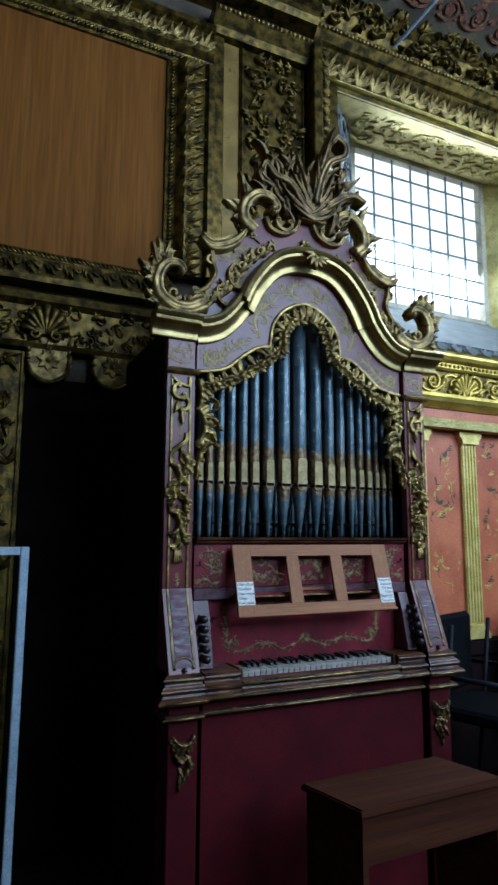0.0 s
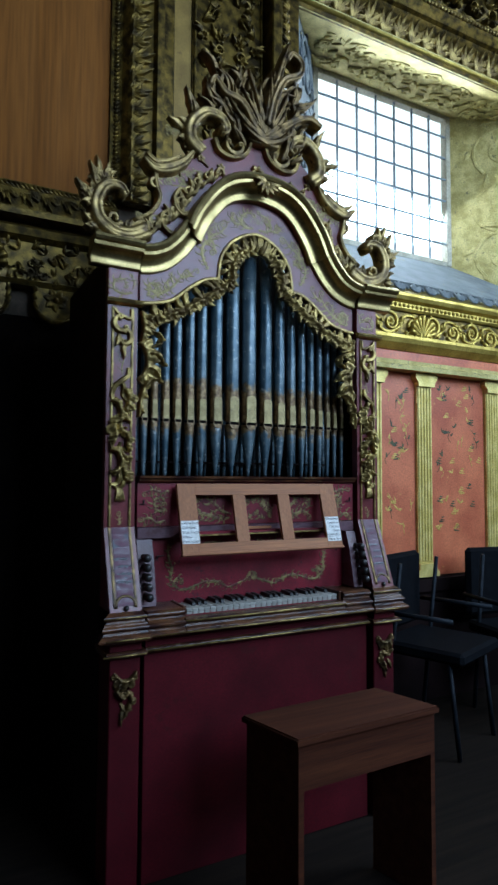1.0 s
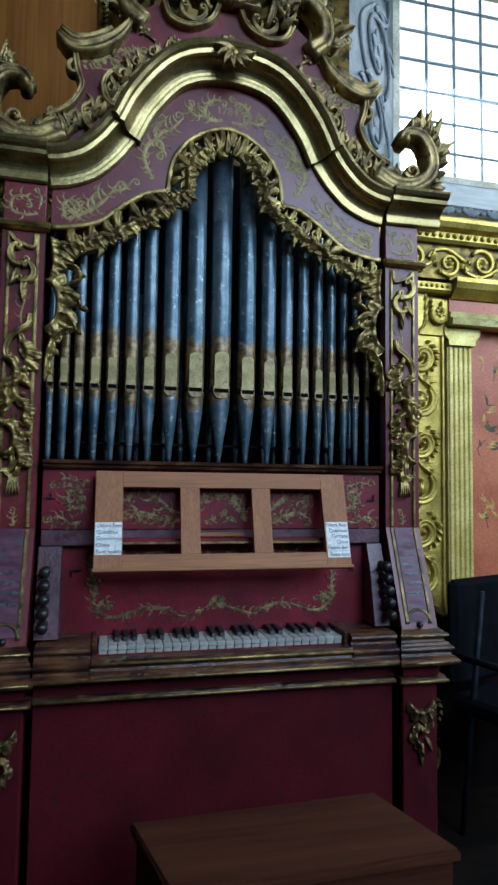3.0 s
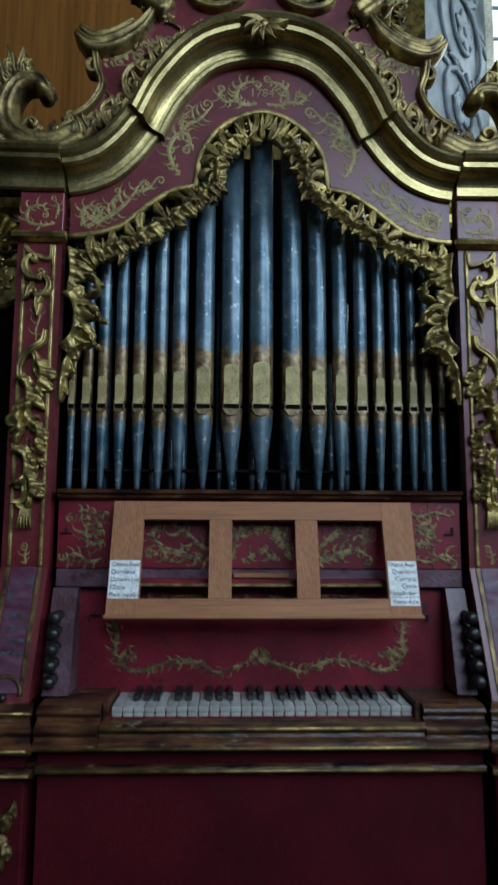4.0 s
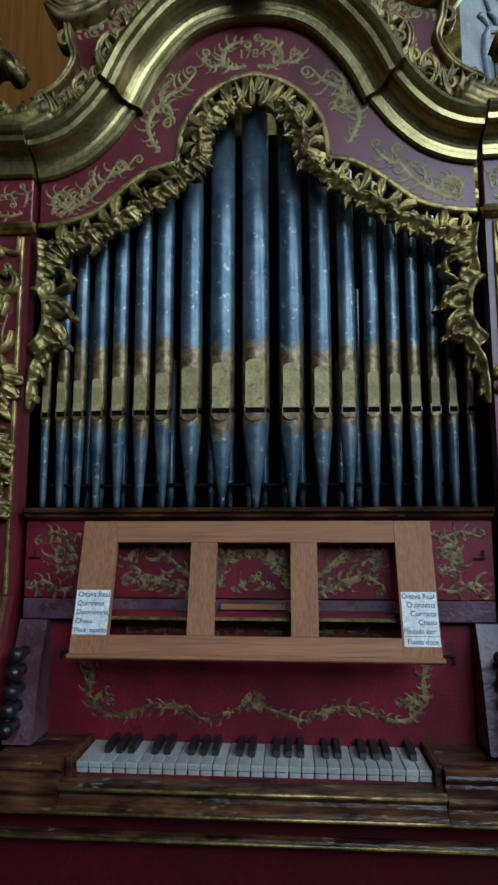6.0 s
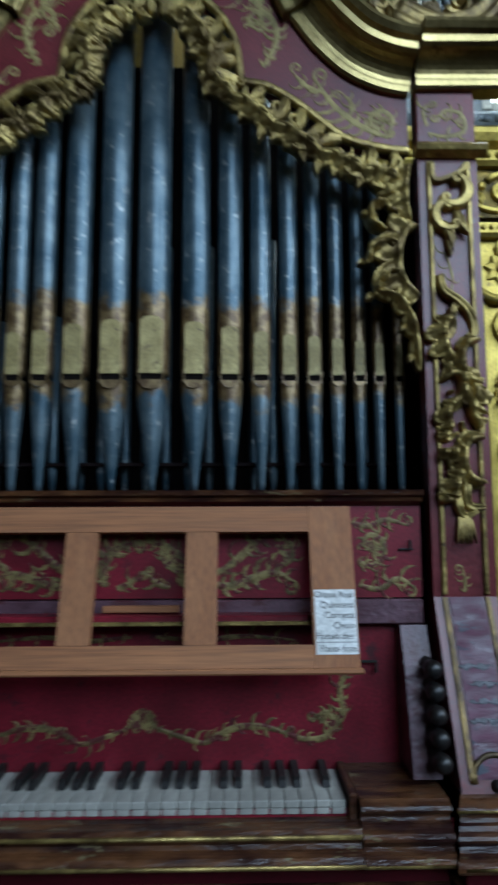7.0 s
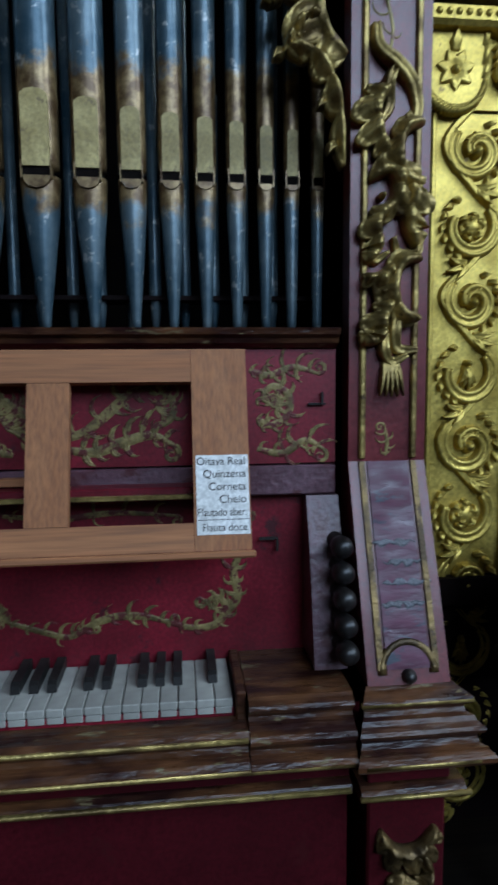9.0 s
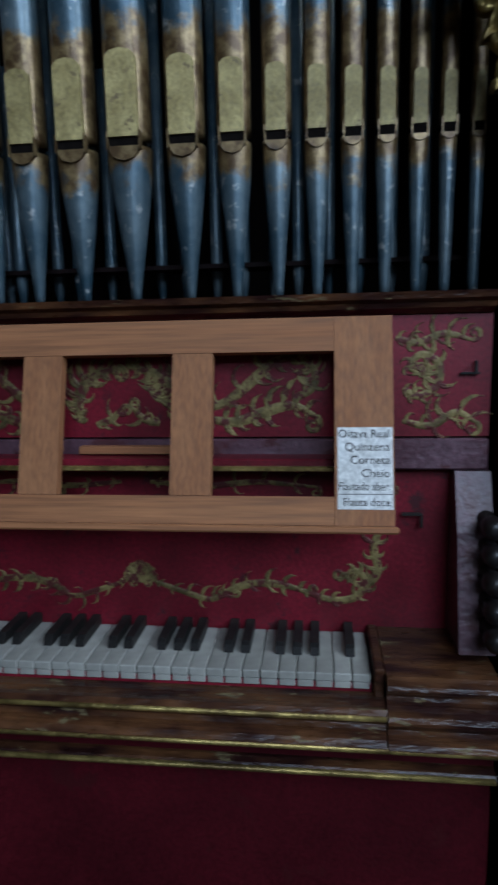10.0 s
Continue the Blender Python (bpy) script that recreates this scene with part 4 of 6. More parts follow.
FY = 0.0                    # face of the case board
CY = -0.014                 # face of the columns
BACK = 0.60

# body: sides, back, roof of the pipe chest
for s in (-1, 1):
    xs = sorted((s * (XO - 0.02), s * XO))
    part("side", box(Acc(), xs[0], xs[1], 0.02, BACK, 0.0, 2.02, 0.003), SIDE, organ, "side of the case, its shade put into a near-black colour")
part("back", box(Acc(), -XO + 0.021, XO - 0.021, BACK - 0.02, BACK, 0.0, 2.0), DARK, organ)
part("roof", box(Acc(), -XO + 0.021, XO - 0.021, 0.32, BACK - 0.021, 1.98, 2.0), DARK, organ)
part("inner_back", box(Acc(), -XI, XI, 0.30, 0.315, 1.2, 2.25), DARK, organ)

cornice_side = [(0.60, 1.970), (0.45, 1.962), (0.355, 1.990), (0.29, 2.045), (0.243, 2.108)]
arch = [(0.232, 2.106), (0.19, 2.19), (0.11, 2.278), (0.0, 2.303)]
opening = [(0.449, 1.862), (0.40, 1.868), (0.335, 1.887), (0.27, 1.94), (0.21, 1.979), (0.16, 1.990), (0.142, 2.083), (0.088, 2.15), (0.0, 2.185)]


def both(pts):
    """A half outline from the outside to the middle, completed by its mirror image."""
    return [(-a, b) for a, b in pts] + [(a, b) for a, b in reversed(pts[:-1])]


side_line = [tuple(p) for p in smooth_line(cornice_side, 6)]
arch_line = [tuple(p) for p in smooth_line(both(arch), 6)]
open_line = [tuple(p) for p in smooth_line(both(opening[:6]) [:0] + [(-a, b) for a, b in opening[:6]], 4)] + [tuple(p) for p in smooth_line([(-0.158, 1.992)] + [(-a, b) for a, b in opening[6:]] + [(a, b) for a, b in reversed(opening[6:-1])] + [(0.158, 1.992)], 5)] + [tuple(p) for p in smooth_line([(a, b) for a, b in reversed(opening[:6])], 4)]
upper = [(0.449, 2.03)] + [(x, z + 0.04) for x, z in side_line if x < 0.44][0:] 
upper_line = upper + [(a, b + 0.03) for a, b in reversed(arch_line)] + [(-a, b) for a, b in reversed(upper)]
part("case_front", prism(Acc(), front(FY + 0.03), open_line + upper_line, 0.0, 0.03), MAUVE, organ, "mauve and red painted front board with gold scrollwork")

# edge moulding of the pipe opening
acc = Acc()
ribbon(acc, front(FY), open_line, 0.008, 0.010, 6, 0.2)
part("opening_moulding", acc, GOLD_OLD, organ, smooth=True)


def moulding(acc, line, profile, y0):
    """A profile of (up the normal, out) drawn along a line in the front plane."""
    P = [Vector(p) for p in line]
    k, n = len(profile), len(line)
    vs, fs = [], []
    for i, p in enumerate(P):
        d = (P[min(i + 1, n - 1)] - P[max(i - 1, 0)]).normalized()
        nrm = Vector((-d.y, d.x))
        if nrm.y < 0:
            nrm = -nrm
        for u, o in profile:
            q = p + nrm * u
            vs.append((q.x, y0 - o, q.y))
    for i in range(n - 1):
        for j in range(k):
            fs.append((i * k + j, i * k + (j + 1) % k, (i + 1) * k + (j + 1) % k, (i + 1) * k + j))
    fs += [tuple(range(k)), tuple(range((n - 1) * k, n * k))]
    acc.add(vs, fs)


def cove(n=7):
    return [(0.016 + 0.030 * math.sin(radians(90 * i / n)), 0.014 + 0.036 * (1 - math.cos(radians(90 * i / n)))) for i in range(n + 1)]


CORNICE = [(0.0, -0.02), (0.0, 0.008), (0.004, 0.013), (0.012, 0.014)] + cove() + [(0.050, 0.058), (0.060, 0.060), (0.064, 0.070), (0.072, 0.076), (0.080, 0.074), (0.085, 0.066), (0.088, -0.02)]
acc = Acc()
moulding(acc, arch_line, CORNICE, FY - 0.012)
part("cornice_arch", acc, GOLD_CORNICE, organ, "gilded arched cornice", smooth=False)
for s in (-1, 1):
    acc = Acc()
    moulding(acc, [(s * a, b) for a, b in side_line if a <= 0.452], CORNICE, FY)
    part("cornice_wing", acc, GOLD_CORNICE, organ, "gilded curving cornice")
    acc = Acc()
    moulding(acc, [(s * 0.625, 1.966), (s * 0.58, 1.965), (s * 0.459, 1.964)], CORNICE, CY)
    part("cornice_return", acc, GOLD_CORNICE, organ)
    acc = Acc()
    xs = sorted((s * CI, s * XO))
    # column: upright part and forward-sweeping foot
    prism(acc, along_x(), [(CY, 1.86), (CY, 1.105), (-0.046, 1.02), (-0.080, 0.93), (-0.109, 0.85), (0.02, 0.85), (0.02, 1.86)], xs[0], xs[1])
    part("column", acc, MAUVE, organ)
    acc = Acc()
    box(acc, xs[0], xs[1], CY, 0.02, 1.862, 2.03, 0.002)
    part("column_head", acc, MAUVE, organ, "mauve block with painted gold cartouche")
    acc = Acc()
    prism(acc, along_x(), [(CY - 0.004, 1.840), (CY - 0.022, 1.846), (CY - 0.026, 1.853), (CY - 0.020, 1.860), (CY - 0.004, 1.862)], xs[0] - 0.008, xs[1] + 0.012)
    part("column_band", acc, GOLD_OLD, organ)
    # worn inset panel of the swept foot, with gilded edges
    face = Acc()
    swept = [(CY, 1.105), (-0.046, 1.02), (-0.080, 0.93), (-0.103, 0.868)]
    for xa, xb, lift, mt, nm in ((xs[0] + 0.024, xs[1] - 0.024, 0.0025, STREAKED, "worn_panel"), (xs[0] + 0.013, xs[0] + 0.020, 0.004, PLUME, "edge_bead"), (xs[1] - 0.020, xs[1] - 0.013, 0.004, PLUME, "edge_bead")):
        part(nm, prism(Acc(), along_x(), [(y - lift, z) for y, z in swept] + [(y + 0.004, z) for y, z in reversed(swept)], xa, xb), mt, organ)
    for xa in (xs[0] + 0.013, xs[1] - 0.021):
        part("edge_bead", box(Acc(), xa, xa + 0.008, CY - 0.006, CY + 0.002, 1.108, 1.835, 0.002), GOLD_OLD, organ)
    for k, zz in enumerate((1.008, 0.985, 0.962, 0.938)):
        yy = -0.046 - (1.02 - zz) * 0.034 / 0.09
        mt = plane_matrix(((xs[0] + xs[1]) / 2, yy - 0.0026, zz), (1, 0, 0), (0, 0.4, 0.9), (0, -3, zz + 0.4))
        part("paint_streak", ribbon(Acc(), mt, [(-0.030 + 0.004 * ((3 * k) % 4) + (0.0048 + 0.0007 * ((2 * k + 1) % 3)) * q, 0.0016 * math.sin(2.3 * q + 3 * k) + 0.0008 * math.sin(5.1 * q)) for q in range(11)], lambda t, k=k: 0.0008 + 0.0052 * abs(math.sin((7 + 2 * k) * t + 2 * k)) * math.sin(math.pi * min(1, max(0, t))) ** 0.5, 0.0005, 4, 0, 0.0), STREAK, organ)
    # small gilded arch at the foot
    acc = Acc()
    cx = (xs[0] + xs[1]) / 2
    ribbon(acc, turned(plane_matrix((cx, -0.1035, 0.866), (1, 0, 0), (0, 0.35, 0.9), (cx, -2, 1)), 0, 0), spiral(0, 0, 0.032, 0.032, -8, 196, 14), 0.006, 0.005, 5, 0)
    part("foot_arch", acc, PLUME, organ, smooth=True)
    part("foot_knob", dome(Acc(), front(-0.108), cx, 0.860, 0.009, 0.010), KNOB, organ, smooth=True)

# ledge under the pipes, fascia, key well
part("pipe_ledge", prism(Acc(), along_x(), [(0.14, 1.250), (-0.004, 1.250), (-0.016, 1.256), (-0.018, 1.262), (-0.026, 1.266), (-0.028, 1.274), (0.14, 1.274)], -XI, XI), MARBLED, organ, "chipped brown moulded ledge")
part("fascia", box(Acc(), -XI, XI, 0.0, 0.02, 1.103, 1.249), RED, organ, "red fascia painted with gold scrolls")
part("fascia_rail", box(Acc(), -XI, XI, -0.004, 0.02, 1.062, 1.1005, 0.002), WORN, organ)
part("well_back", box(Acc(), -0.42, 0.42, 0.020, 0.035, 0.80, 1.061), RED, organ, "red key-well panel with painted gold scrolls")
for s in (-1, 1):
    xs = sorted((s * (0.402 + 0.006 * s), s * (XI + 0.003)))
    acc = prism(Acc(), along_x(), [(0.0, 1.0605), (-0.005, 1.0605), (-0.030, 0.99), (-0.060, 0.85), (0.019, 0.85), (0.019, 1.0605)], xs[0], xs[1])
    part("stop_jamb", acc, WORN, organ, "worn mauve stop jamb")
    for k in range(5):
        z = 1.005 - 0.0305 * k
        y = -0.012 - (1.008 - z) * 0.25
        acc = Acc()
        lathe(acc, front(y) @ pose(s * 0.436 + 0.006, z, 0), [(0.011, -0.004), (0.0115, 0.012), (0.0085, 0.016), (0.0075, 0.026), (0.010, 0.030), (0.0130, 0.036), (0.0140, 0.044), (0.0130, 0.052), (0.009, 0.058), (0.004, 0.0595)], 18)
        part("stop_knob", acc, KNOB, organ, "round black stop knob", smooth=True)
    acc = Acc()
    box(acc, s * 0.36 - 0.012, s * 0.36 + 0.012, 0.008, 0.014, 1.0, 1.003)
    box(acc, s * 0.372 - 0.0015, s * 0.372 + 0.0015, 0.006, 0.012, 0.985, 1.002)
    part("hook", acc, EBONY, organ)
    acc = Acc()
    box(acc, s * 0.425 - 0.014, s * 0.425 + 0.008, -0.006, -0.0015, 1.178, 1.1805)
    box(acc, s * 0.427, s * 0.427 + 0.003, -0.008, -0.003, 1.178, 1.194)
    part("hook", acc, EBONY, organ)

# key bed and mouldings
part("key_bed", box(Acc(), -0.42, 0.42, -0.087, 0.10, 0.764, 0.8165), RED, organ)
part("key_slip", prism(Acc(), along_x(), [(-0.089, 0.7660), (-0.128, 0.7660), (-0.133, 0.7680), (-0.137, 0.7730), (-0.137, 0.7770), (-0.132, 0.7830), (-0.127, 0.7850), (-0.127, 0.7880), (-0.122, 0.7890), (-0.120, 0.7950), (-0.123, 0.7990), (-0.123, 0.8010), (-0.127, 0.8020), (-0.130, 0.8060), (-0.129, 0.8100), (-0.124, 0.8150), (-0.114, 0.8135), (-0.106, 0.8141), (-0.104, 0.8149), (-0.089, 0.8149)], -0.318, 0.318), MARBLED, organ, "scuffed brown moulded rail before the keys")
part("key_cloth", box(Acc(), -0.305, 0.305, -0.0865, -0.083, 0.8168, 0.824), RED, organ)
for s in (-1, 1):
    xs = sorted((s * 0.3195, s * (XI - 0.004)))
    steps = [(0.07, 0.0), (-0.150, 0.0), (-0.158, 0.002), (-0.165, 0.007), (-0.165, 0.011), (-0.158, 0.016), (-0.150, 0.0175), (-0.150, 0.020), (-0.141, 0.021), (-0.139, 0.027), (-0.142, 0.031), (-0.142, 0.033), (-0.149, 0.034), (-0.153, 0.038), (-0.153, 0.042), (-0.146, 0.047), (-0.135, 0.050), (-0.126, 0.054), (-0.126, 0.0565), (-0.117, 0.057), (-0.115, 0.062), (-0.117, 0.067), (-0.122, 0.068), (-0.128, 0.071), (-0.130, 0.075), (-0.127, 0.080), (-0.116, 0.084), (-0.110, 0.087), (0.07, 0.087)]
    steps = [(y if y > 0 else -0.095 + (y + 0.095) * 0.62, 0.766 + u * 0.90) for y, u in steps]
    part("cheek_block", prism(Acc(), along_x(), steps, xs[0], xs[1]), MARBLED, organ, "worn stepped block at the end of the keys")
    xs = sorted((s * 0.306, s * 0.318))
    part("key_cheek", box(Acc(), xs[0], xs[1], -0.098, 0.019, 0.80, 0.848, 0.002), MARBLED, organ)
    # pedestal of the column, breaking forward
    xs = sorted((s * (CI - 0.002), s * (XO + 0.003)))
    acc = Acc()
    prof = [(0.0, 0.02), (0.0, 0.182), (0.004, 0.190), (0.010, 0.196), (0.016, 0.196), (0.021, 0.190), (0.024, 0.184), (0.027, 0.184), (0.029, 0.174), (0.037, 0.170), (0.043, 0.172), (0.045, 0.179), (0.050, 0.181), (0.055, 0.178), (0.060, 0.170), (0.066, 0.166), (0.068, 0.157), (0.074, 0.154), (0.080, 0.156), (0.082, 0.163), (0.087, 0.167), (0.093, 0.164), (0.098, 0.154), (0.102, 0.146), (0.106, 0.140), (0.108, 0.02)]
    prof = [(u, o if o < 0.1 else 0.108 + (o - 0.14) * 0.72) for u, o in prof]
    k = len(prof)
    vs = []
    for u, o in prof:
        g = o - 0.108
        vs.append((xs[0] - (g * 0.5 if s > 0 else g), -o, 0.762 + u * 0.84))
    for u, o in prof:
        g = o - 0.108
        vs.append((xs[1] + (g if s > 0 else g * 0.5), -o, 0.762 + u * 0.84))
    fs = [(j, (j + 1) % k, k + (j + 1) % k, k + j) for j in range(k)] + [tuple(range(k)), tuple(range(k, 2 * k))]
    acc.add(vs, fs)
    part("pedestal_cap", acc, MARBLED, organ, "worn stepped brown moulding under the column")
    acc = Acc()
    box(acc, xs[0] + 0.004, xs[1] - 0.004, -0.106, 0.02, 0.0, 0.7105, 0.003)
    box(acc, xs[0] + 0.002, xs[1] - 0.002, -0.112, 0.02, 0.7305, 0.7615, 0.002)
    part("pedestal", acc, RED_SHADED, organ, "red pedestal with a gilded drop")
    acc = prism(Acc(), along_x(), [(0.02, 0.711), (-0.114, 0.711), (-0.124, 0.715), (-0.126, 0.721), (-0.120, 0.727), (-0.114, 0.730), (0.02, 0.730)], xs[0] - 0.008, xs[1] + 0.014)
    part("pedestal_band", acc, MARBLED, organ)
part("base_rail", prism(Acc(), along_x(), [(0.0, 0.713), (-0.100, 0.713), (-0.108, 0.717), (-0.110, 0.722), (-0.106, 0.728), (-0.098, 0.731), (0.0, 0.731)], -XI + 0.004, XI - 0.004), MARBLED, organ, "thin gilded rail")
part("rail_fascia", box(Acc(), -XI + 0.004, XI - 0.004, -0.094, -0.07, 0.7315, 0.7635), RED_SHADED, organ)
# lower panel takes the shade-darkened red
part("base_front", box(Acc(), -XI + 0.004, XI - 0.004, -0.086, -0.06, 0.0, 0.7125), RED_SHADED, organ, "plain red lower panel, darkened in colour for shade")

for y, z, x in ((-0.1355, 0.773, XI - 0.005), (-0.1285, 0.8065, 0.317), (-0.109, 0.722, XI - 0.005)):
    acc = Acc()
    ribbon(acc, front(y) , [(-x, z), (0, z), (x, z)], 0.0035, 0.0035, 6, 0)
    part("gilt_bead", acc, GOLD_OLD, organ, "worn gilded bead", smooth=True)
for s in (-1, 1):
    for y, z in ((-0.1465, 0.773), (-0.1335, 0.803), (-0.1245, 0.835), (-0.1255, 0.720)):
        acc = Acc()
        x0, x1 = sorted((s * (CI - 0.012), s * (XO + 0.022)))
        ribbon(acc, front(y), [(x0, z), (x1, z)], 0.003, 0.003, 6, 0)
        part("gilt_bead", acc, GOLD_OLD, organ, "worn gilded bead", smooth=True)
# keyboard
PITCH = 0.605 / 28
first = None
for i in range(28):
    if first is None:
        acc = Acc()
        box(acc, 0.0005, PITCH - 0.0005, -0.0895, 0.018, 0.8265, 0.8365, 0.0012)
        box(acc, 0.0012, PITCH - 0.0012, -0.0880, -0.05, 0.8172, 0.8262, 0.001)
        first = part("natural_key", acc, IVORY, organ, "ivory-coloured natural key")
        ob = first
    else:
        ob = first.copy()
        scene.collection.objects.link(ob)
    ob.location.x = -0.302 + i * PITCH
first = None
for i in range(27):
    if (i - 1) % 7 in (0, 1, 2, 4, 5):      # the keyboard begins on E
        if first is None:
            acc = prism(Acc(), along_x(), [(0.018, 0.8367), (-0.050, 0.8367), (-0.047, 0.846), (-0.042, 0.8495), (0.018, 0.8505)], -0.0056, 0.0056)
            first = part("sharp_key", acc, EBONY, organ, "black sharp key")
            ob = first
        else:
            ob = first.copy()
            scene.collection.objects.link(ob)
        ob.location.x = -0.302 + (i + 1) * PITCH

# pipes of the front
XS = (-0.444, -0.409, -0.372, -0.331, -0.287, -0.239, -0.192, -0.134, -0.068, 0.002, 0.076, 0.138, 0.192, 0.242, 0.286, 0.327, 0.366, 0.401, 0.436)
DIA = (0.018, 0.025, 0.027, 0.030, 0.032, 0.035, 0.038, 0.047, 0.053, 0.058, 0.050, 0.044, 0.037, 0.033, 0.030, 0.027, 0.024, 0.021, 0.018)


def organ_pipe(x, d, top):
    """A flue pipe: conical foot, flattened mouth with a pale lip, long cylindrical body."""
    r, y, zm = d / 2, 0.062, 1.472
    body = Acc()
    m = Matrix.Identity(4)
    lathe(body, m, [(0.0055, 1.275 - zm), (0.0065, 1.29 - zm), (r * 0.93, -0.045), (r, -0.012), (r, -0.004)], 24)
    lathe(body, m, [(r * 0.99, 0.006), (r, 0.012), (r, 0.2), (r, 0.4), (r, top - zm)], 24)
    flat = []
    for q in body.v:                       # flatten the front about the mouth
        lim = -r * (0.80 + min(1.0, abs(q.z) / 0.03) * 0.0)
        flat.append(Vector((q.x, max(q.y, lim) if abs(q.z) < 0.0125 else q.y, q.z)))
    body.v = flat
    ob = part("pipe", body, PIPE, organ, smooth=True, at=pose(x, y, zm))
    hgt = 0.040 + d * 1.15
    w = r * 0.66
    lip = [(-w, 0.005), (w, 0.005), (w, hgt - w * 0.6)] + [(w * math.cos(radians(a)), hgt - w * 0.6 + w * 0.6 * math.sin(radians(a))) for a in (20, 50, 90, 130, 160)] + [(-w, hgt - w * 0.6)]
    acc = prism(Acc(), front(-r * 0.72), lip, 0.0, r * 0.30)
    part("upper_lip", acc, LIP, ob)
    low = [(-w, -0.006), (w, -0.006)] + [(w * math.cos(radians(a)), -0.008 - w * 0.8 * math.sin(radians(a))) for a in (20, 50, 90, 130, 160)]
    acc = prism(Acc(), front(-r * 0.72), low, 0.0, r * 0.265)
    part("lower_lip", acc, PIPE, ob)
    # solid near-black block stands for the shade inside the mouth
    acc = box(Acc(), -w, w, -r * 0.9, r * 0.5, -0.0055, 0.0045)
    part("mouth_slot", acc, DARK, ob)
    for s in (-1, 1):
        part("ear", box(Acc(), s * (w + 0.0015) - 0.0008, s * (w + 0.0015) + 0.0008, -r * 1.04, -r * 0.6, -0.010, 0.012), PIPE, ob)
    return ob


def top_at(x):
    for (x0, z0), (x1, z1) in zip(open_line, open_line[1:]):
        if x0 <= x <= x1 and x1 > x0:
            return z0 + (z1 - z0) * (x - x0) / (x1 - x0)
    return 1.862


for x, d in zip(XS, DIA):
    organ_pipe(x, d, top_at(x) + 0.01)
# inner ranks: thin pipes on their board behind
rnd = random.Random(5)
for i in range(22):
    x = -0.42 + 0.84 * i / 21 + rnd.uniform(-0.004, 0.004)
    acc = Acc()
    lathe(acc, pose(x, 0.115 + 0.03 * (i % 2), 0), [(0.004, 1.275), (0.0075, 1.31), (0.0085, 1.33), (0.0085, 1.75 if i % 3 else 1.6)], 10)
    part("inner_pipe", acc, PIPE, organ, smooth=True)
part("rack_board", box(Acc(), -XI, XI, 0.10, 0.16, 1.322, 1.328), SIDE, organ)

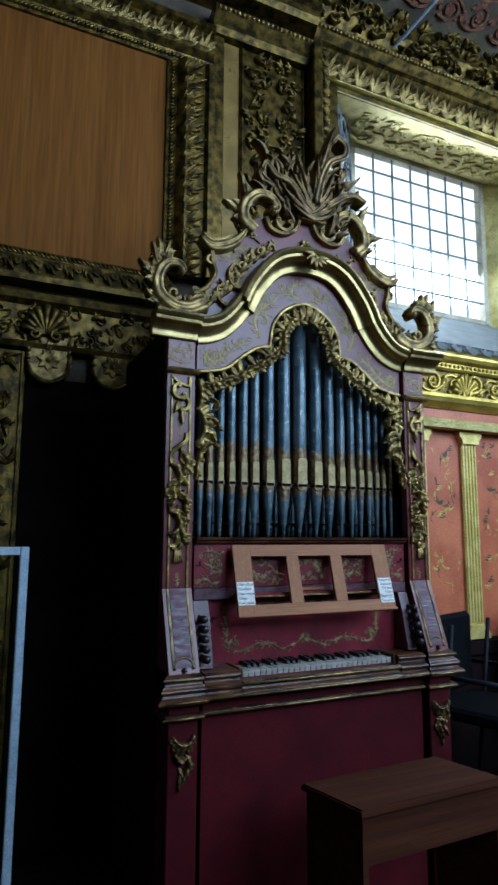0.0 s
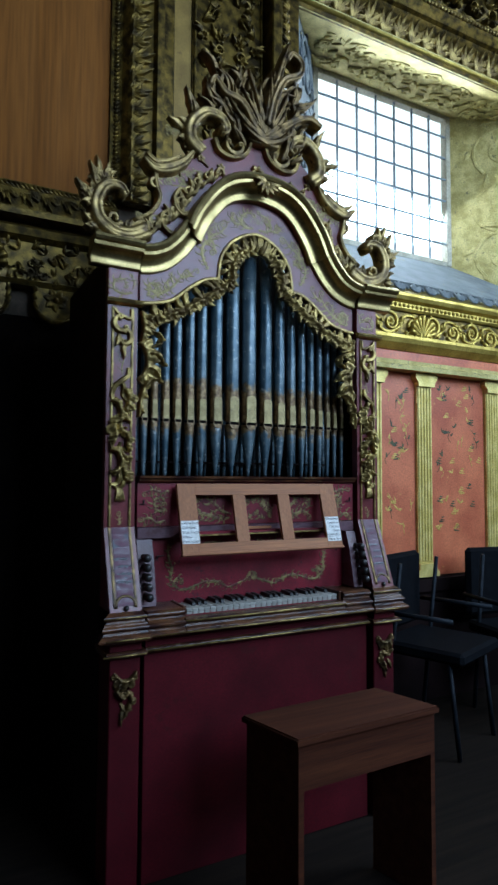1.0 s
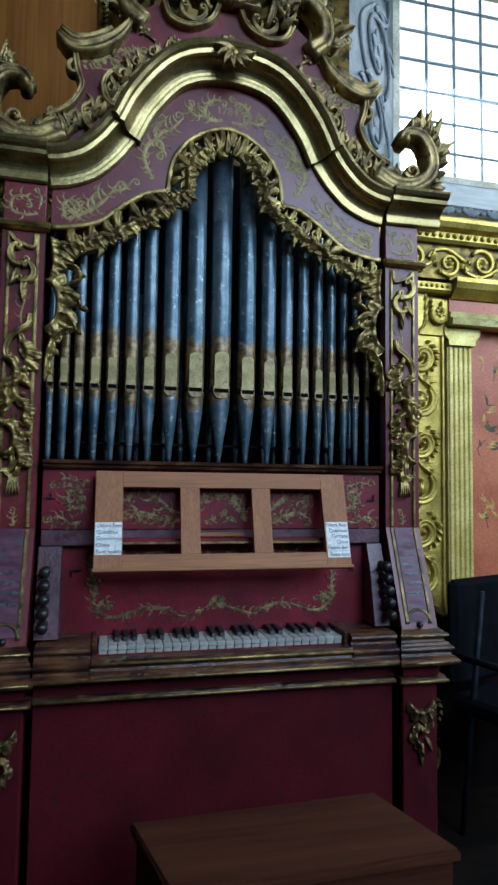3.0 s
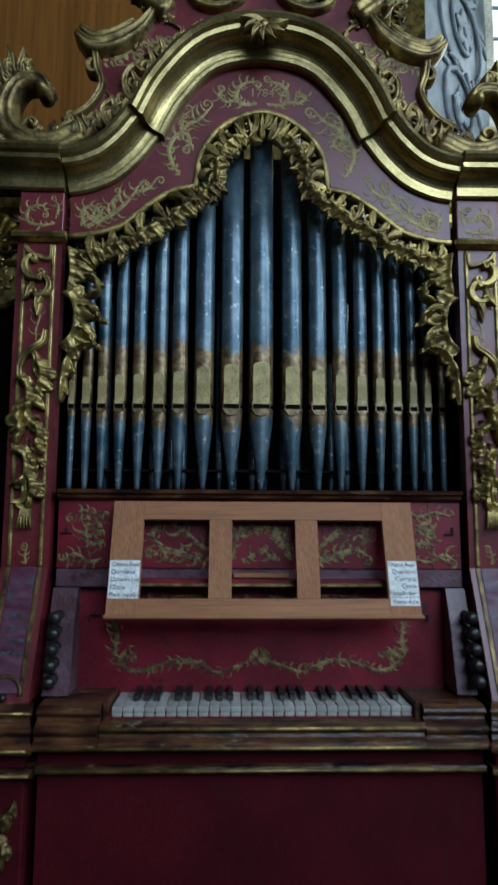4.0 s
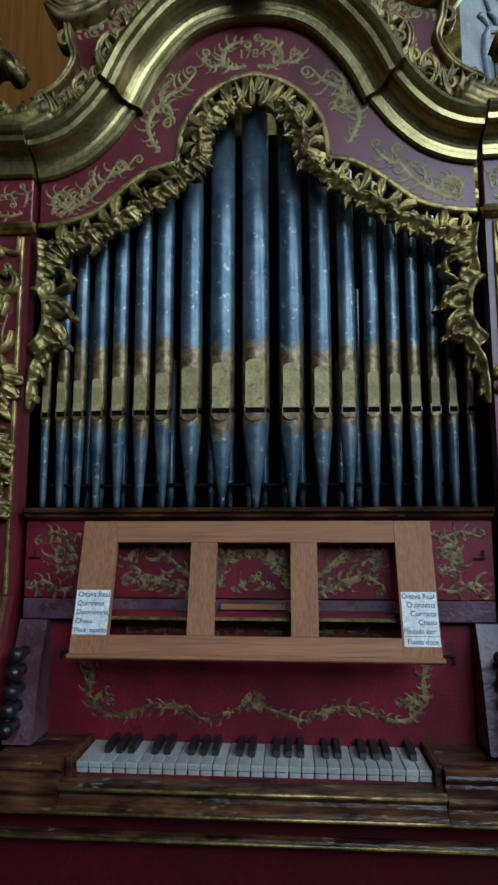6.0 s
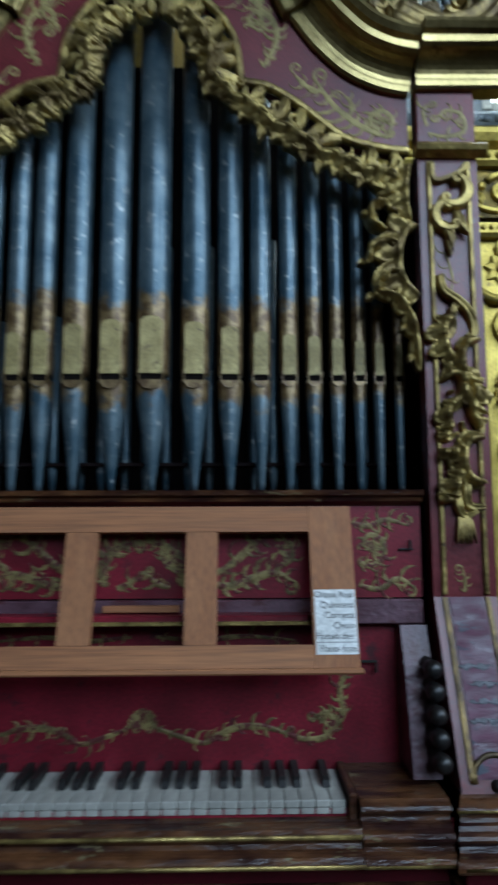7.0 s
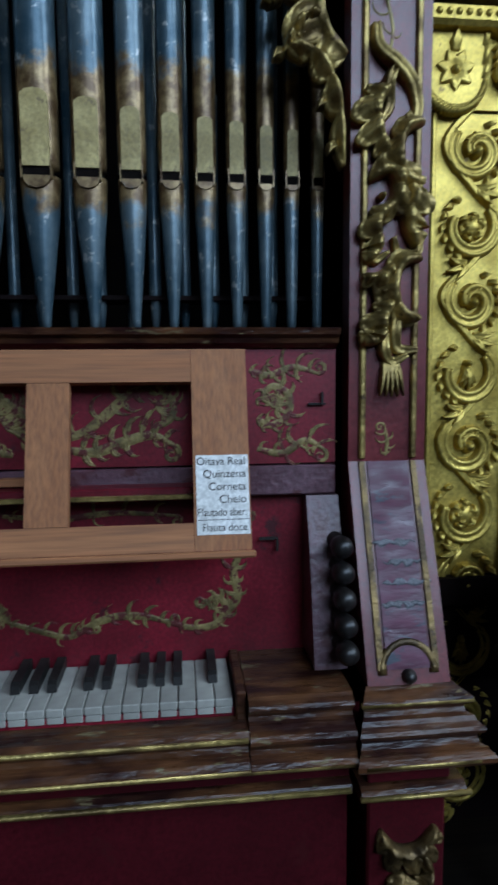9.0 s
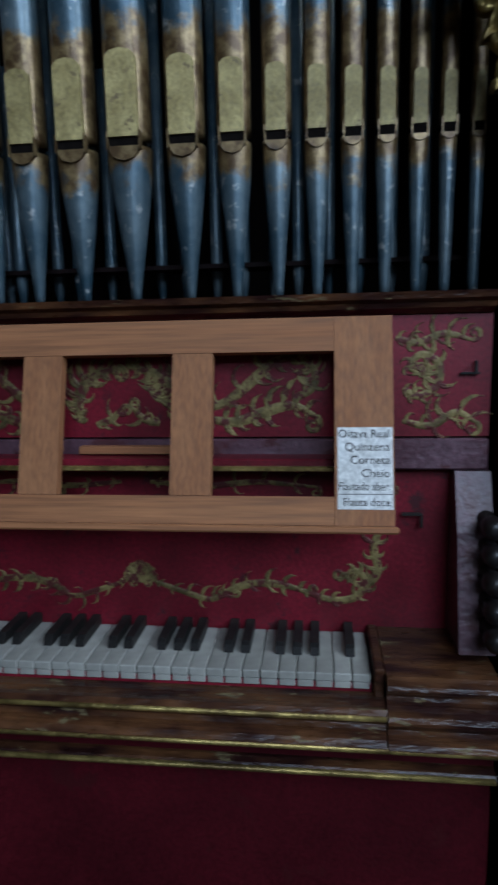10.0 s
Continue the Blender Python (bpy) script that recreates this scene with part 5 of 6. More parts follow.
# ---- gilded carving of the organ ----
def shade_carving():
    """Carved foliage hung along the pipe opening and down its sides."""
    acc = Acc()
    rnd = random.Random(17)
    m = front(FY - 0.004)
    line = [Vector(p) for p in open_line]
    n = len(line)
    i = 0
    run = 0.0
    for i in range(1, n):
        a, b = line[i - 1], line[i]
        seg = (b - a).length
        run += seg
        if run < 0.036:
            continue
        run = 0.0
        d = (b - a).normalized()
        inward = Vector((d.y, -d.x))
        deg = math.degrees(math.atan2(inward.y, inward.x))
        near = max(0.0, 1 - abs(b.x) / 0.15)
        L = 0.050 + 0.02 * near
        leaf(acc, m, b.x + inward.x * 0.006, b.y + inward.y * 0.006, deg + rnd.uniform(-35, 35), L * rnd.uniform(0.75, 1.25), 0.0115 * rnd.uniform(0.8, 1.3), 0.016, rnd.choice((-70, 70, 40, -40)), 3, 0.010)
        if rnd.random() < 0.4:
            volute(acc, m, b.x + inward.x * L * 0.62, b.y + inward.y * L * 0.62, 0.014, rnd.uniform(0, 360), rnd.choice((-420, 420)), 0.0052, 0.014, 0.010)
    # second, deeper row along the shoulders
    for s in (-1, 1):
        lower = smooth_line([(s * 0.43, 1.80), (s * 0.37, 1.815), (s * 0.30, 1.845), (s * 0.22, 1.895), (s * 0.15, 1.945), (s * 0.105, 1.985), (s * 0.098, 2.05), (s * 0.055, 2.105), (0, 2.125)], 5)
        for k in range(0, len(lower) - 6, 5):
            bit = [(p.x, p.y) for p in lower[k:k + 7]]
            bow = [(a + s * 0.004 * math.sin(math.pi * q / 6), b + 0.007 * math.sin(math.pi * q / 6)) for q, (a, b) in enumerate(bit)]
            rocaille(acc, m, bow, 0.030, 0.021, 3, s, 0.010, 0.006)
            rocaille(acc, m, bow[::-1], 0.018, 0.020, 2, s, 0.010, 0.005)
        for k in range(2, len(lower) - 1, 2):
            p = lower[k]
            leaf(acc, m, p.x, p.y, rnd.uniform(200, 340), rnd.uniform(0.026, 0.046), 0.0105, 0.016, rnd.choice((-60, 60)), 2, 0.010)
            if k % 4 == 0:
                leaf(acc, m, p.x, p.y, 90 - s * rnd.uniform(10, 60), 0.035, 0.008, 0.015, s * 50, 3, 0.010)
        for cx, cz, r, dg in ((0.265, 1.885, 0.026, 60), (0.165, 1.962, 0.026, 40), (0.36, 1.835, 0.026, 80)):
            c_scroll(acc, m, s * cx, cz, r, dg if s > 0 else 180 - dg, 0.007, 0.018, 0.010)
        # side swag: shell-work round an oval hole, then a tail that runs to a point
        sx = lambda a: s * a
        swag = lambda pts, wide, h, lobes, side, rim=0.0055: rocaille(acc, m, [(sx(a), b) for a, b in pts], wide, h, lobes, side * s, 0.012, rim)
        swag([(0.456, 1.722), (0.434, 1.706), (0.424, 1.664), (0.432, 1.624), (0.456, 1.600)], 0.056, 0.022, 4, -1, 0.006)
        swag([(0.448, 1.832), (0.440, 1.800), (0.438, 1.765), (0.446, 1.730)], 0.036, 0.020, 4, -1)
        swag([(0.380, 1.606), (0.412, 1.600), (0.436, 1.572), (0.448, 1.530), (0.453, 1.470)], 0.020, 0.020, 4, -1, 0.006)
        swag([(0.408, 1.765), (0.384, 1.760), (0.374, 1.742), (0.380, 1.722), (0.402, 1.712)], 0.016, 0.020, 3, 1)
        swag([(0.424, 1.690), (0.398, 1.690), (0.376, 1.676), (0.366, 1.656)], 0.016, 0.022, 3, 1)
        swag([(0.424, 1.640), (0.404, 1.636), (0.388, 1.620), (0.378, 1.600)], 0.014, 0.022, 3, 1)
        for k in range(8):
            ang = radians(98 - 12 * k)
            leaf(acc, m, sx(0.338 + 0.060 * math.cos(ang)), 1.752 + 0.060 * math.sin(ang), math.degrees(ang) if s > 0 else 180 - math.degrees(ang), 0.046, 0.0085, 0.018, s * 26, 2, 0.010)
        for a, b, dg, L in ((0.376, 1.742, 196, 0.016), (0.368, 1.660, 214, 0.020), (0.380, 1.602, 226, 0.020), (0.446, 1.500, 236, 0.022), (0.436, 1.548, 222, 0.022)):
            leaf(acc, m, sx(a), b, dg if s > 0 else 180 - dg, L, 0.0080, 0.018, s * 40, 2, 0.010)
        dome(acc, m, sx(0.410), 1.684, 0.006, 0.026, 10, 0.01)
    # palmette over the middle pipe
    for k in range(9):
        ang = 90 + (k - 4) * 19
        leaf(acc, m, 0.055 * math.cos(radians(ang)), 2.105 + 0.055 * math.sin(radians(ang)) - 0.045, ang, 0.055, 0.010, 0.018, 0, 1, 0.010)
    return acc


carve("pipe_shade", shade_carving(), 0.11, GOLD_OLD, organ, "pierced gilded foliage round the pipes")


def column_drop(s):
    """Carved rocaille appliques of one column: a short upper piece and a long pendant."""
    acc = Acc()
    m = front(CY - 0.001)
    cx = s * (CI + XO) / 2
    X = lambda a: cx + s * a
    dg = lambda d: d if s > 0 else 180 - d
    # upper piece
    c_scroll(acc, m, X(0.004), 1.780, 0.026, dg(150), 0.010, 0.020)
    c_scroll(acc, m, X(-0.004), 1.735, 0.024, dg(20), 0.009, 0.020)
    ribbon(acc, m, smooth_line([(X(-0.03), 1.832), (X(-0.026), 1.80), (X(0.0), 1.805), (X(0.02), 1.815), (X(0.030), 1.828)], 5), 0.006, 0.012)
    leaf(acc, m, X(0.012), 1.745, dg(-70), 0.05, 0.011, 0.018, s * 40)
    leaf(acc, m, X(-0.014), 1.725, dg(-80), 0.055, 0.012, 0.018, -s * 40)
    leaf(acc, m, X(0.0), 1.705, dg(-95), 0.045, 0.010, 0.015, s * 20)
    # pendant: shells and C-scrolls by turns, pierced between, ending in a small tassel
    shellwork = lambda pts, wide, h, lobes, side, rim=0.005: rocaille(acc, m, [(X(a), b) for a, b in pts], wide * 1.7, h, lobes, side * s, 0.004, rim * 1.5)
    strand = lambda pts, w, h: ribbon(acc, m, smooth_line([(X(a), b) for a, b in pts], 8), lambda t: w * (0.45 + 0.65 * math.sin(math.pi * min(1, 0.15 + 0.8 * t))), lambda t: h * (0.75 + 0.25 * math.sin(6 * t)), 7, 0.45, 0.004, lambda t: 0.004 * math.sin(5 * t) ** 2)
    strand([(-0.022, 1.632), (-0.018, 1.604), (0.004, 1.586), (0.024, 1.566), (0.032, 1.540), (0.026, 1.520), (0.016, 1.530)], 0.0085, 0.018)
    strand([(0.006, 1.590), (-0.006, 1.566), (-0.004, 1.540), (-0.016, 1.520)], 0.0075, 0.017)
    shellwork([(-0.004, 1.560), (-0.020, 1.538), (-0.018, 1.508), (-0.004, 1.486)], 0.020, 0.020, 4, -1)
    shellwork([(0.038, 1.520), (0.014, 1.508), (0.006, 1.480), (0.016, 1.456), (0.038, 1.450)], 0.013, 0.020, 3, -1)
    shellwork([(-0.030, 1.450), (-0.004, 1.462), (0.006, 1.446), (-0.002, 1.424), (-0.026, 1.414)], 0.018, 0.021, 4, 1)
    shellwork([(0.012, 1.462), (0.024, 1.436), (0.018, 1.404), (0.028, 1.372)], 0.018, 0.020, 4, 1)
    strand([(0.036, 1.384), (0.030, 1.364), (0.010, 1.366), (0.002, 1.384)], 0.0060, 0.018)
    shellwork([(-0.004, 1.420), (-0.020, 1.400), (-0.018, 1.372), (-0.030, 1.352)], 0.014, 0.020, 4, -1)
    strand([(-0.034, 1.372), (-0.022, 1.356), (-0.004, 1.366)], 0.0055, 0.017)
    shellwork([(0.038, 1.358), (0.012, 1.350), (0.002, 1.322), (0.012, 1.296), (0.036, 1.288)], 0.015, 0.021, 3, -1)
    shellwork([(0.000, 1.352), (-0.014, 1.336), (-0.036, 1.338)], 0.014, 0.020, 3, 1)
    shellwork([(0.004, 1.310), (-0.010, 1.286), (-0.014, 1.262), (-0.036, 1.252)], 0.018, 0.021, 4, -1)
    strand([(0.010, 1.296), (0.004, 1.268), (0.012, 1.248), (0.034, 1.246)], 0.0085, 0.018)
    strand([(-0.006, 1.272), (-0.008, 1.246), (0.004, 1.232), (0.022, 1.240)], 0.0070, 0.016)
    for a, b in ((-0.014, 1.432), (-0.012, 1.318), (0.020, 1.420)):
        dome(acc, m, X(a), b, 0.005, 0.024)
    for k in range(5):
        leaf(acc, m, X(0.002 + 0.0035 * (k - 2)), 1.236, dg(-90 + 5 * (k - 2)), 0.048, 0.0042, 0.014, 0, 1)
    return acc


for s in (-1, 1):
    carve("column_carving", column_drop(s), 1.0, GOLD_OLD, organ, "gilded rocaille pendant")
    acc = Acc()
    m = front(-0.1062)
    cx = s * (CI + XO) / 2
    P = lambda pts: [(cx + s * a, b) for a, b in pts]
    rocaille(acc, m, P([(-0.034, 0.668), (-0.014, 0.644), (0.012, 0.644), (0.034, 0.668)]), 0.030, 0.016, 5, -s, 0.004, 0.005)
    rocaille(acc, m, P([(0.020, 0.642), (0.028, 0.612), (0.006, 0.590), (-0.012, 0.606)]), 0.018, 0.016, 4, -s, 0.004, 0.005)
    rocaille(acc, m, P([(-0.004, 0.612), (-0.018, 0.586), (-0.006, 0.560), (0.008, 0.530)]), 0.018, 0.015, 4, -s, 0.004, 0.005)
    leaf(acc, m, cx + s * 0.006, 0.560, -95, 0.055, 0.008, 0.012, 20)
    leaf(acc, m, cx + s * 0.014, 0.575, -70, 0.040, 0.007, 0.012, -30)
    carve("pedestal_carving", acc, 1.0, PLUME, organ, "worn gilded foliage drop")

# painted scrollwork
def painted(material, m, x, z, size, s, seed):
    """A loose painted rocaille spray that sweeps outwards."""
    acc = Acc()
    rnd = random.Random(seed)
    size = size * 1.1
    w = size * 0.042
    ribbon(acc, m, smooth_line([(x, z), (x + s * 0.4 * size, z + 0.25 * size), (x + s * 0.8 * size, z - 0.05 * size), (x + s * 1.3 * size, z + 0.1 * size)], 6), lambda t: w * (1.2 - t), 0.0008, 4, 0, 0.0)
    ribbon(acc, m, smooth_line([(x + s * 0.1 * size, z), (x + s * 0.3 * size, z - 0.2 * size), (x + s * 0.75 * size, z - 0.22 * size), (x + s * 1.0 * size, z - 0.02 * size)], 6), lambda t: w * (1.1 - t), 0.0008, 4, 0, 0.0)
    volute(acc, m, x + s * 0.1 * size, z + 0.15 * size, size * 0.28, 200 if s > 0 else -20, s * 430, w * 1.1, 0.0009, 0.0)
    volute(acc, m, x + s * 0.72 * size, z - 0.12 * size, size * 0.22, 160 if s > 0 else 20, -s * 430, w, 0.0009, 0.0)
    volute(acc, m, x + s * 1.15 * size, z + 0.16 * size, size * 0.17, 200 if s > 0 else -20, s * 430, w * 0.9, 0.0009, 0.0)
    for k in range(16):
        t = (k + rnd.random()) / 16
        up = 1 if k % 3 else -1
        leaf(acc, m, x + s * t * 1.25 * size, z + (0.16 * math.sin(4.5 * t) + 0.03 * up) * size, 90 * up - s * 30 + rnd.uniform(-25, 25), size * rnd.uniform(0.15, 0.30), w * 1.25, 0.0009, s * up * rnd.uniform(40, 110), 3, 0.0, 0.2)
    return part("painted_scroll", acc, material, organ, "gold painted scroll")


def acanthus_line(acc, m, pts, w, length, seed, step=2, both_sides=True):
    """A painted acanthus stem: a tapering stroke with curled, toothed leaves along it."""
    rnd = random.Random(seed)
    line = smooth_line(pts, 6)
    ribbon(acc, m, line, lambda t: w * (0.35 + 0.9 * math.sin(math.pi * (0.15 + 0.8 * t))), 0.0008, 4, 0, 0.0)
    for k in range(1, len(line) - 1, step + 1):
        d = line[k + 1] - line[k - 1]
        deg = math.degrees(math.atan2(d.y, d.x))
        t = k / len(line)
        L = 1.45 * length * (0.45 + 0.7 * math.sin(math.pi * t)) * rnd.uniform(0.75, 1.2)
        for side in ((1, -1) if both_sides else (1,)):
            if rnd.random() < 0.74:
                leaf(acc, m, line[k].x, line[k].y, deg + side * rnd.uniform(32, 66), L * (1 if side > 0 else 0.7), w * rnd.uniform(0.55, 0.95), 0.0009, -side * rnd.uniform(70, 170), 3, 0.0, 0.2)


def painted_group(name, material, m, strokes, label="gold painted acanthus scroll", parent=None):
    """Several painted stems that make one ornament."""
    acc = Acc()
    for k, (pts, w, length, step) in enumerate(strokes):
        acanthus_line(acc, m, pts, w, length, 3 * k + len(pts), step)
        (a0, b0), (a1, b1) = pts[-2], pts[-1]
        deg = math.degrees(math.atan2(b1 - b0, a1 - a0))
        turn = 1 if (k + len(pts)) % 2 else -1
        r = length * 0.42
        volute(acc, m, a1 + r * math.cos(radians(deg + 90 * turn)), b1 + r * math.sin(radians(deg + 90 * turn)), r, deg - 90 * turn, turn * 400, w * 0.8, 0.0009, 0.0, False)
    return part(name, acc, material, parent or organ, label)


def curl(cx, cz, r, a0, turn):
    """A short spiral as a list of points."""
    return spiral(cx, cz, r, r * 0.35, a0, turn, 7)


m0 = front(FY - 0.0003)
for s in (-1, 1):
    F = lambda pts: [(s * a, b) for a, b in pts]
    # along the shoulder: a curl at the outside, a long stem climbing towards the arch
    painted_group("painted_scroll", PAINT_PALE, m0, [
        (F([(0.425, 1.893)] + curl(0.400, 1.918, 0.026, -50, 420)), 0.0036, 0.018, 2),
        (F([(0.415, 1.888), (0.375, 1.905), (0.345, 1.925), (0.315, 1.955), (0.288, 1.998)]), 0.0044, 0.032, 2),
        (F([(0.345, 1.922), (0.352, 1.95), (0.335, 1.972)]), 0.0030, 0.020, 3),
        (F([(0.300, 1.972), (0.270, 1.986), (0.248, 2.012)]), 0.0034, 0.024, 2)])
    # C-scroll beside the arch, with a spray over it
    painted_group("painted_scroll", PAINT_PALE, m0, [
        (F([(0.196, 2.020), (0.214, 2.050), (0.222, 2.085), (0.208, 2.118), (0.182, 2.126), (0.172, 2.104), (0.186, 2.092)]), 0.0046, 0.024, 2),
        (F([(0.205, 2.118), (0.178, 2.150), (0.150, 2.166), (0.124, 2.196)]), 0.0040, 0.030, 2),
        (F([(0.190, 2.140), (0.192, 2.168), (0.172, 2.186)]), 0.0032, 0.022, 3)])
    # wreath round the year
    painted_group("painted_cartouche", PAINT_PALE, m0, [
        (F([(0.012, 2.208), (0.045, 2.206), (0.062, 2.222), (0.058, 2.246), (0.040, 2.262), (0.012, 2.266)]), 0.0044, 0.021, 2),
        (F([(0.060, 2.216), (0.088, 2.212), (0.106, 2.228), (0.094, 2.240)]), 0.0034, 0.020, 2)])
    # column head
    painted_group("painted_scroll", PAINT_PALE, front(CY - 0.0003), [
        (F([(0.480, 1.888), (0.510, 1.882), (0.542, 1.892), (0.540, 1.922), (0.512, 1.930), (0.498, 1.912)]), 0.0034, 0.018, 2),
        (F([(0.478, 1.900), (0.474, 1.930), (0.488, 1.945)]), 0.0028, 0.014, 2)])
    # sprig on the column between its carvings
    painted_group("painted_sprig", PAINT_PALE, front(CY - 0.0003), [
        (F([(0.506, 1.590), (0.512, 1.630), (0.504, 1.668), (0.510, 1.700)]), 0.0018, 0.017, 3)], "pale painted sprig")
    painted_group("painted_sprig", PAINT_PALE, front(CY - 0.0003), [
        (F([(0.510, 1.112), (0.512, 1.130), (0.508, 1.150)]), 0.0020, 0.015, 2)], "dark painted sprig")
    # fascia: end panel and the field behind the desk
    painted_group("painted_scroll", PAINT_GOLD, m0, [
        (F([(0.345, 1.162), (0.362, 1.152), (0.384, 1.164), (0.386, 1.190), (0.366, 1.202), (0.352, 1.188), (0.364, 1.178)]), 0.0042, 0.022, 2),
        (F([(0.335, 1.222), (0.362, 1.216), (0.392, 1.226), (0.424, 1.218)]), 0.0040, 0.020, 2),
        (F([(0.345, 1.122), (0.378, 1.116), (0.408, 1.132), (0.432, 1.120)]), 0.0040, 0.022, 2)])
    painted_group("painted_scroll", PAINT_GOLD, m0, [
        (F([(0.098, 1.138), (0.130, 1.148), (0.160, 1.172), (0.188, 1.196), (0.222, 1.204)]), 0.0052, 0.026, 2),
        (F([(0.104, 1.126), (0.140, 1.122), (0.176, 1.134), (0.212, 1.142), (0.240, 1.128)]), 0.0056, 0.026, 2),
        (F([(0.212, 1.148), (0.236, 1.164), (0.238, 1.186), (0.226, 1.194)]), 0.0040, 0.018, 2)])
    # arch of leaves behind the middle opening
    painted_group("painted_scroll", PAINT_GOLD, m0, [
        (F([(0.062, 1.122), (0.064, 1.152), (0.046, 1.180), (0.010, 1.192)]), 0.0064, 0.022, 1),
        (F([(0.042, 1.120), (0.022, 1.126), (0.006, 1.142)]), 0.0040, 0.016, 2)])
    # leaf tips along the top of the key well
    painted_group("painted_scroll", PAINT_GOLD, front(0.0197), [
        (F([(0.02, 1.040), (0.09, 1.034), (0.16, 1.040), (0.24, 1.034)]), 0.0034, 0.018, 2)])
    # waving stem of the key well, rising at its end
    painted_group("painted_scroll", PAINT_GOLD, front(0.0197), [
        (F([(0.020, 0.900), (0.060, 0.886), (0.098, 0.876), (0.128, 0.890)]), 0.0034, 0.015, 2),
        (F([(0.105, 0.880), (0.145, 0.898), (0.190, 0.900), (0.232, 0.888)]), 0.0046, 0.016, 2),
        (F([(0.222, 0.892), (0.258, 0.880), (0.290, 0.884), (0.304, 0.906), (0.290, 0.922), (0.274, 0.910)]), 0.0044, 0.018, 2),
        (F([(0.300, 0.892), (0.320, 0.920), (0.314, 0.955), (0.326, 0.990), (0.330, 1.030)]), 0.0044, 0.018, 2)], "gold painted vine rising at its end")
acc = Acc()
shell(acc, front(0.0197), 0.0, 0.898, 0.032, 0.0009, 9, 0.0)
part("painted_shell", acc, PAINT_GOLD, organ, "gold painted shell")


def lettering(text, size, m, material, parent, name="lettering", align="CENTER", room=0.0):
    cu = bpy.data.curves.new(name, "FONT")
    cu.body, cu.size, cu.align_x, cu.extrude = text, size, align, 0.0002
    ob = new(name, cu)
    dg = bpy.context.evaluated_depsgraph_get()
    me = bpy.data.meshes.new_from_object(ob.evaluated_get(dg))
    bpy.data.objects.remove(ob)
    if room:
        wide = max(v.co.x for v in me.vertices) - min(v.co.x for v in me.vertices)
        me.transform(Matrix.Diagonal((min(1.0, room / wide), 1, 1, 1)))
    me.materials.clear()
    me.materials.append(material)
    ob = new(name, me)
    ob.matrix_basis = m
    ob.parent = parent
    return ob


lettering("1784", 0.030, front(FY - 0.0006) @ pose(0.0, 2.227, 0), PAINT_PALE, organ, "year")

# crest: painted board behind the cornice with gilded scrolls and a plume
crest_half = [(0.0, 2.595), (0.022, 2.545), (0.05, 2.482), (0.108, 2.452), (0.16, 2.465), (0.185, 2.515), (0.235, 2.480), (0.268, 2.432), (0.30, 2.388), (0.35, 2.353), (0.402, 2.337), (0.397, 2.29), (0.386, 2.238), (0.42, 2.178), (0.475, 2.142), (0.54, 2.10), (0.60, 2.08), (0.60, 2.02), (0.45, 2.01), (0.32, 2.07), (0.25, 2.16), (0.20, 2.25), (0.11, 2.33), (0.0, 2.355)]
outer = [tuple(p) for p in smooth_line(crest_half[:17], 3)] + crest_half[17:]
part("crest_board", prism(Acc(), front(0.03), [(a, b) for a, b in outer] + [(-a, b) for a, b in reversed(outer[1:-1])], 0.0, 0.028), MAUVE, organ, "mauve painted crest board")
acc, plume = Acc(), Acc()
mc = front(0.0)
rnd = random.Random(41)
